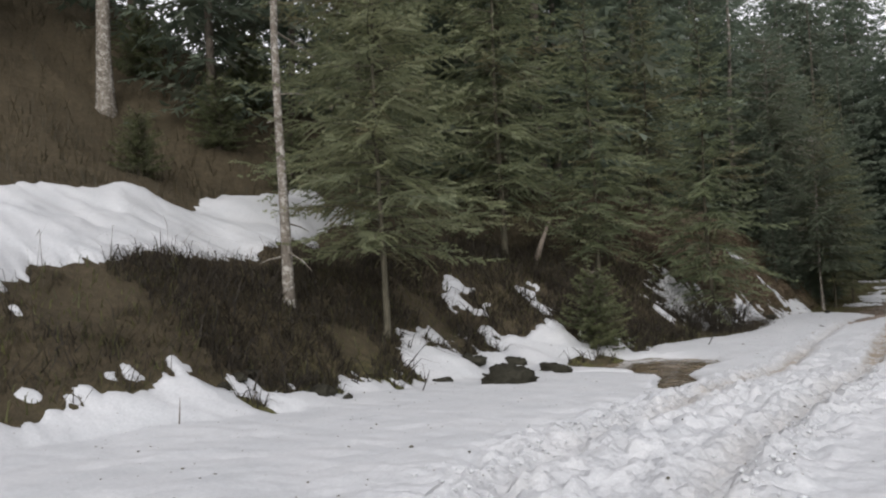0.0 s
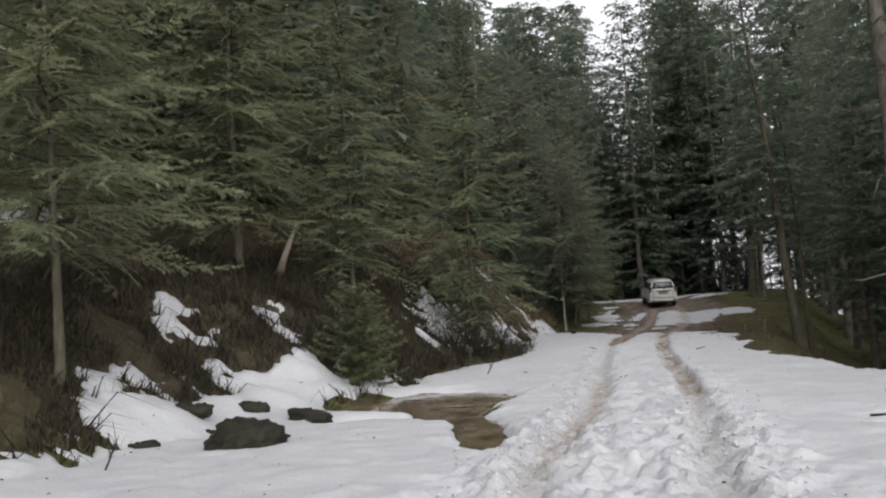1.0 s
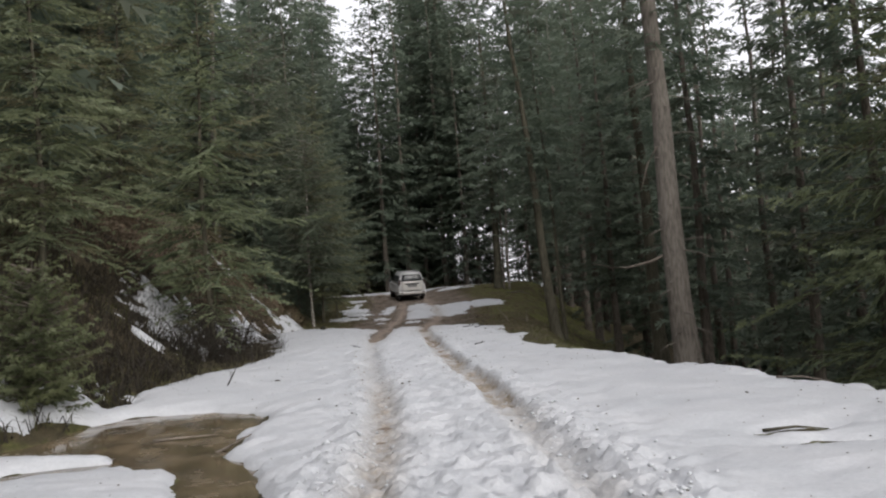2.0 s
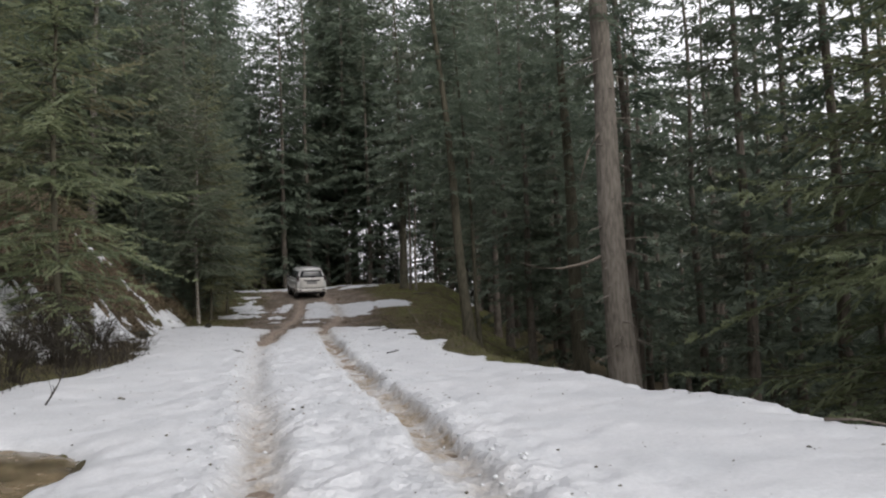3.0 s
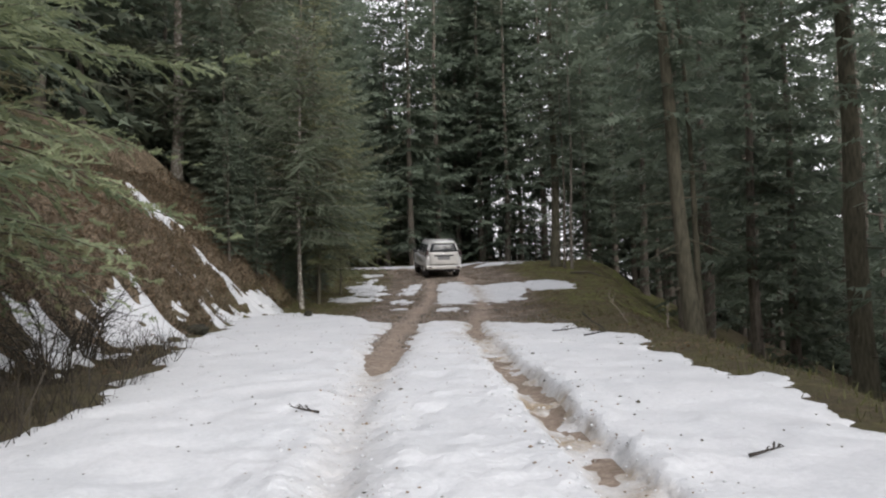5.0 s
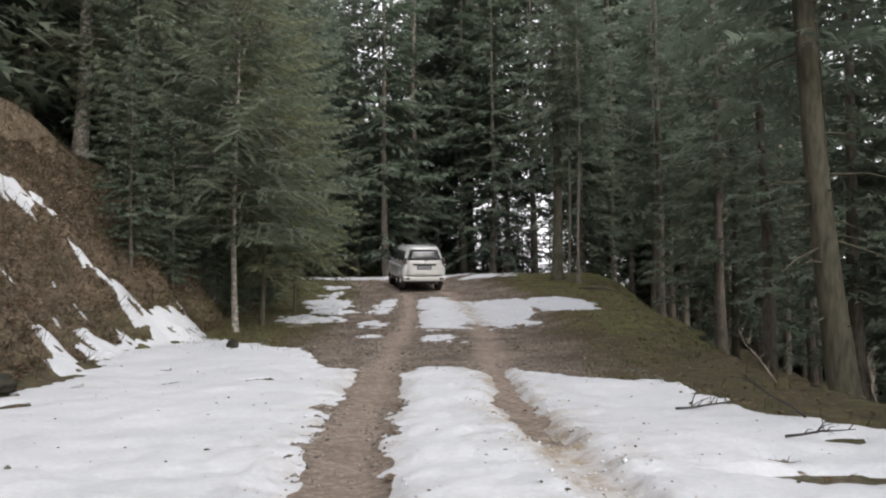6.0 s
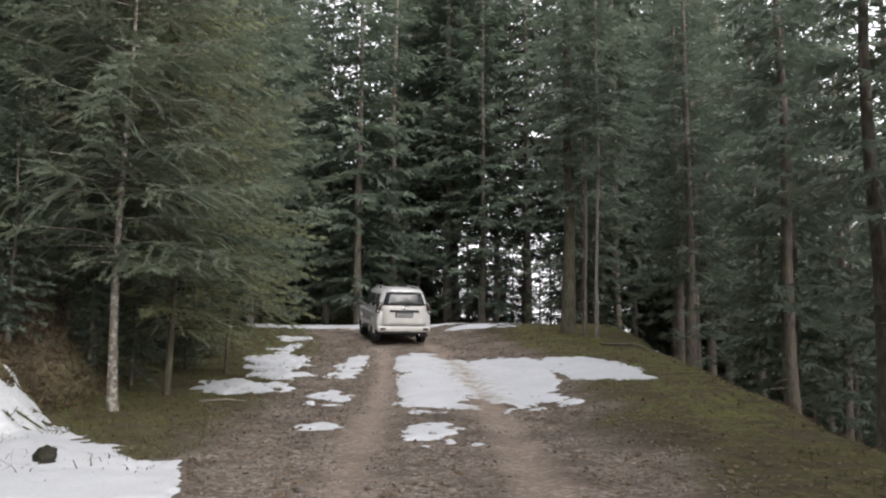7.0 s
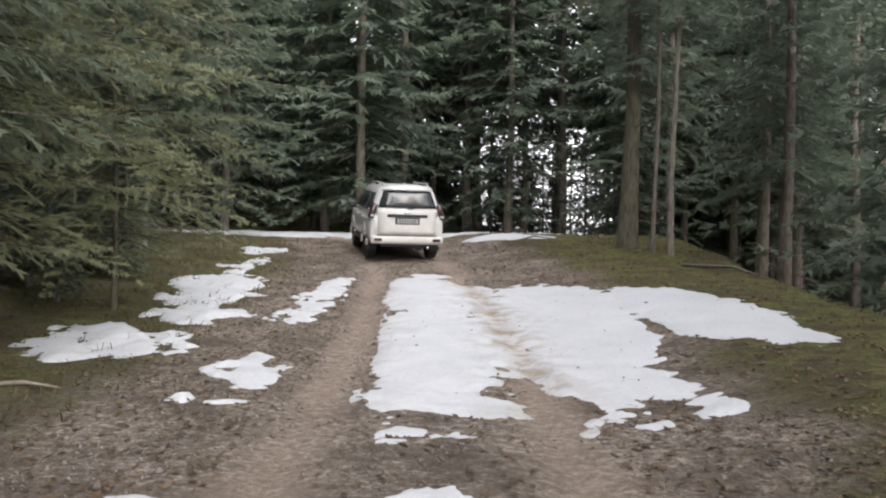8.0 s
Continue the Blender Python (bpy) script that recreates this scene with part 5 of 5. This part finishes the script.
# ---- what nobody could count ----


def scatter(n, xr, yr, seed, test):
    """Places on the plan that pass the test, as arrays."""
    rng = np.random.default_rng(seed)
    x, y = rng.uniform(*xr, n), rng.uniform(*yr, n)
    keep = test(x, y, rng)
    return x[keep], y[keep], rng


def blades(name, x, y, rng, height, width, spread, material, label, category, base=None):
    """Thin bent blades standing on the ground."""
    n = len(x)
    z = land(x, y) if base is None else base
    root = np.stack([x, y, z - 0.02], -1)
    a = rng.uniform(0, 6.283, n)
    h = height * np.clip(rng.lognormal(-0.25, 0.5, n), 0.15, 2.2)
    lean = rng.uniform(0.1, 1.0, n) * spread
    b = rng.uniform(0, 6.283, n)
    side = np.stack([np.cos(a), np.sin(a), 0 * a], -1) * (width * rng.uniform(0.5, 1.3, n))[:, None]
    out = np.stack([np.cos(b) * lean * h, np.sin(b) * lean * h, 0 * a], -1)
    mid = root + out * 0.35 + np.stack([0 * a, 0 * a, h * 0.62], -1)
    tip = root + out + np.stack([0 * a, 0 * a, h * np.maximum(0.2, 1 - 0.45 * lean)], -1)
    tris = np.concatenate([np.stack([root - side, root + side, mid], -2), np.stack([mid - side * 0.6, mid + side * 0.6, tip], -2), np.stack([root + side, mid + side * 0.6, mid - side * 0.6], -2)])
    ob = new(name, triangles(name, tris, material))
    return tagged(ob, label, category, kind="stuff")


def sprinkle(name, x, y, z, rng, size, flat, material, label, category):
    """Small uneven lumps: a jittered octahedron each."""
    n = len(x)
    dirs = np.array([[1, 0, 0], [0, 1, 0], [-1, 0, 0], [0, -1, 0], [0, 0, 1], [0, 0, -1]], float)
    s = size * rng.lognormal(0, 0.45, n)
    co = dirs[None] * s[:, None, None] * rng.uniform(0.6, 1.3, (n, 6, 1))
    co[..., 2] *= flat
    a = rng.uniform(0, 6.283, n)
    c, w = np.cos(a)[:, None], np.sin(a)[:, None]
    co = np.stack([co[..., 0] * c - co[..., 1] * w, co[..., 0] * w + co[..., 1] * c, co[..., 2]], -1)
    co += np.stack([x, y, z + s * flat * 0.3], -1)[:, None, :]
    f = np.array([[0, 1, 4], [1, 2, 4], [2, 3, 4], [3, 0, 4], [1, 0, 5], [2, 1, 5], [3, 2, 5], [0, 3, 5]])
    faces = (np.arange(n)[:, None, None] * 6 + f[None]).reshape(-1, 3)
    me = bpy.data.meshes.new(name)
    raw_mesh(me, co.reshape(-1, 3), faces)
    me.materials.append(material)
    return tagged(new(name, me), label, category, kind="stuff")


def leaves(name, x, y, z, rng, size, material, label, category):
    n = len(x)
    a = rng.uniform(0, 6.283, n)
    s = size * rng.uniform(0.5, 1.4, n)
    u = np.stack([np.cos(a), np.sin(a), rng.normal(0, 0.25, n)], -1) * s[:, None]
    v = np.stack([-np.sin(a), np.cos(a), rng.normal(0, 0.25, n)], -1) * (s * 0.55)[:, None]
    c = np.stack([x, y, z + 0.015], -1)
    tris = np.concatenate([np.stack([c - u, c + v, c + u], -2), np.stack([c - u, c + u, c - v], -2)])
    return tagged(new(name, triangles(name, tris, material)), label, category, kind="stuff")


def clear(x, y):
    return snow_height(x, y) < 0.0


on_bank = lambda x, y, r: (x < along(FOOT, y) - 0.1) & (x > along(FOOT, y) - 6.0) & clear(x, y) & (fbm(x, y, 1.2, 3, 101) > -0.25)
x, y, r = scatter(42000, (-15, -8), (2, 56), 5, on_bank)
blades("dry_brush", x, y, r, 0.22, 0.013, 2.1, DRY, "matted dry brown grass and bracken on the bank", "brush")
x, y, r = scatter(2600, (-14.5, -8), (2, 50), 17, on_bank)
blades("bramble_stems", x, y, r, 0.75, 0.007, 1.6, DRY, "long dead bramble and fern stems on the bank", "brush")
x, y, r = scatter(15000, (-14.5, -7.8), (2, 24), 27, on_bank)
blades("dead_bracken", x, y, r, 0.3, 0.012, 2.0, TANGLE, "dark dead bracken and twigs matted on the bank", "brush")
# extra dark blades, added to stand for shade beneath the firs
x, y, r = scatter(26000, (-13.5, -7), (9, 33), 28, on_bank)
blades("shaded_undergrowth", x, y, r, 0.36, 0.016, 2.1, TANGLE, "dark undergrowth added to stand for the shade beneath the firs on the bank", "brush")
on_low_bank = lambda x, y, r: (x < along(FOOT, y) - 0.1) & (x > along(FOOT, y) - 4.5) & clear(x, y) & (fbm(x, y, 1.6, 3, 103) > -0.15)
x, y, r = scatter(11000, (-15, -8), (2, 30), 6, on_low_bank)
blades("bank_weeds", x, y, r, 0.2, 0.016, 1.0, GREENS, "low green weeds and moss on the bank", "weeds")
x, y, r = scatter(15000, (-40, -17), (4, 40), 7, lambda x, y, r: clear(x, y))
blades("slope_brush", x, y, r, 0.5, 0.02, 1.2, DRY, "dry brown undergrowth on the slope above", "brush")
verge = lambda x, y, r: clear(x, y) & (x > along(LANE, y) + np.interp(y, [42, 50], [2.0, 3.4])) & (x < along(EDGE, y) + 3) & (fbm(x, y, 0.9, 3, 105) > -0.1)
x, y, r = scatter(9000, (-2, 6), (24, 48), 16, verge)
blades("verge_weeds", x, y, r, 0.14, 0.01, 1.3, GREENS, "dull green and brown weeds along the snow's edge", "weeds")
x, y, r = scatter(26000, (-2, 9), (26, 82), 8, verge)
blades("verge_grass", x, y, r, 0.06, 0.007, 1.2, GREENS, "short mossy grass on the track's verge", "grass")
left_verge = lambda x, y, r: (x < along(LANE, y) - 3.0) & (x > along(FOOT, y) - 2.5) & (fbm(x, y, 0.8, 3, 107) > -0.12 + 0.3 * (snow_height(x, y) > 0.01))
x, y, r = scatter(34000, (-12, -4.5), (46, 80), 9, left_verge)
blades("rough_grass", x, y, r, 0.1, 0.009, 1.9, GREENS, "rough winter grass and weeds through patchy snow", "grass")
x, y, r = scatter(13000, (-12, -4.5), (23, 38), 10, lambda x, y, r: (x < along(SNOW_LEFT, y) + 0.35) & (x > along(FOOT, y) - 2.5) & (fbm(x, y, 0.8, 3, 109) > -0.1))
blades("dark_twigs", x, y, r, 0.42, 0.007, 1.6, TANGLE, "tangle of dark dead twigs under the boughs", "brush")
track = lambda x, y, r: clear(x, y) & (np.abs(x - along(LANE, y)) < 3.0)
x, y, r = scatter(48000, (-7.5, 2), (36, 70), 11, lambda x, y, r: track(x, y, r) & (fbm(x, y, 1.1, 3, 131) + 0.25 * (np.abs(x - along(LANE, y)) > 1.4) > 0.0))
sprinkle("gravel_stones", x, y, land(x, y), r, 0.013, 0.6, STONE, "small loose stones on the track", "gravel")
x, y, r = scatter(36000, (-9.5, 6), (33, 80), 12, lambda x, y, r: clear(x, y) & (np.abs(np.abs(x - along(LANE, y)) - along(TRACK, y)) > 0.3))
leaves("leaf_litter", x, y, land(x, y), r, 0.035, LEAF, "brown fallen leaves and bark flakes on the track", "leaves")
x, y, r = scatter(16000, (-6.5, 0.5), (3, 22), 13, lambda x, y, r: (snow_height(x, y) > 0.03) & (np.exp(-((np.abs(x - along(LANE, y)) - along(TRACK, y) - 0.3) / 0.3) ** 2) * np.interp(y, [0, 14, 19, 22], [1, 1, 0.25, 0.05]) > r.random(len(x))))
sprinkle("snow_clods", x, y, land(x, y) + snow_height(x, y), r, 0.016, 0.7, CLOD, "clods of churned snow thrown up beside the ruts", "snow")
beside_ruts = lambda x, y, r: np.exp(-((np.abs(np.abs(x - along(LANE, y)) - along(TRACK, y)) - 0.12) / 0.28) ** 2) > r.random(len(x))
x, y, r = scatter(9000, (-6, -1.2), (24, 45), 23, lambda x, y, r: beside_ruts(x, y, r) & (snow_height(x, y) > 0.0))
sprinkle("rut_clods", x, y, np.maximum(land(x, y), land(x, y) + snow_height(x, y)), r, 0.009, 0.6, CLOD, "broken lumps of snow in and beside the ruts", "snow")
x, y, r = scatter(7000, (-6, -1.2), (20, 46), 24, lambda x, y, r: beside_ruts(x, y, r) & (snow_height(x, y) > 0.0))
sprinkle("mud_crumbs", x, y, land(x, y) + snow_height(x, y), r, 0.007, 0.6, MUD, "brown mud crumbs thrown onto the snow by tyres", "mud")
x, y, r = scatter(38000, (-14, -8.5), (31, 54), 18, lambda x, y, r: clear(x, y) & (x < along(FOOT, y) - 0.2) & (x > along(FOOT, y) - 5))
leaves("bank_leaves", x, y, land(x, y), r, 0.065, RUSSET, "russet fallen leaves and needles on the steep bank", "leaves")
x, y, r = scatter(16000, (-7.5, 2.5), (46, 76), 20, lambda x, y, r: clear(x, y) & (np.abs(np.abs(x - along(LANE, y)) - 2.6) < 1.2) & (fbm(x, y, 0.9, 3, 123) > -0.12))
leaves("track_leaves", x, y, land(x, y) + 0.01, r, 0.035, RUSSET, "russet leaf litter along the sides of the track", "leaves")
x, y, r = scatter(6000, (-1, 7), (44, 76), 19, lambda x, y, r: clear(x, y) & (x < along(EDGE, y) + 1.5) & (fbm(x, y, 1.1, 3, 121) > 0.15))
leaves("verge_leaves", x, y, land(x, y) + 0.02, r, 0.045, LEAF, "brown fallen leaves caught in the mossy verge", "leaves")
x, y, r = scatter(3200, (-10, 3), (4, 66), 14, lambda x, y, r: snow_height(x, y) > 0.03)
sprinkle("bark_bits", x, y, land(x, y) + snow_height(x, y), r, 0.01, 0.5, BARK_DARK, "dark bits of bark and cones on the snow", "debris")
x, y, r = scatter(120, (-9, 2.5), (6, 60), 15, lambda x, y, r: snow_height(x, y) > 0.03)
sprinkle("fallen_cones", x, y, land(x, y) + snow_height(x, y), r, 0.013, 0.5, BARK_DARK, "dark cones and lumps lying on the snow", "debris")
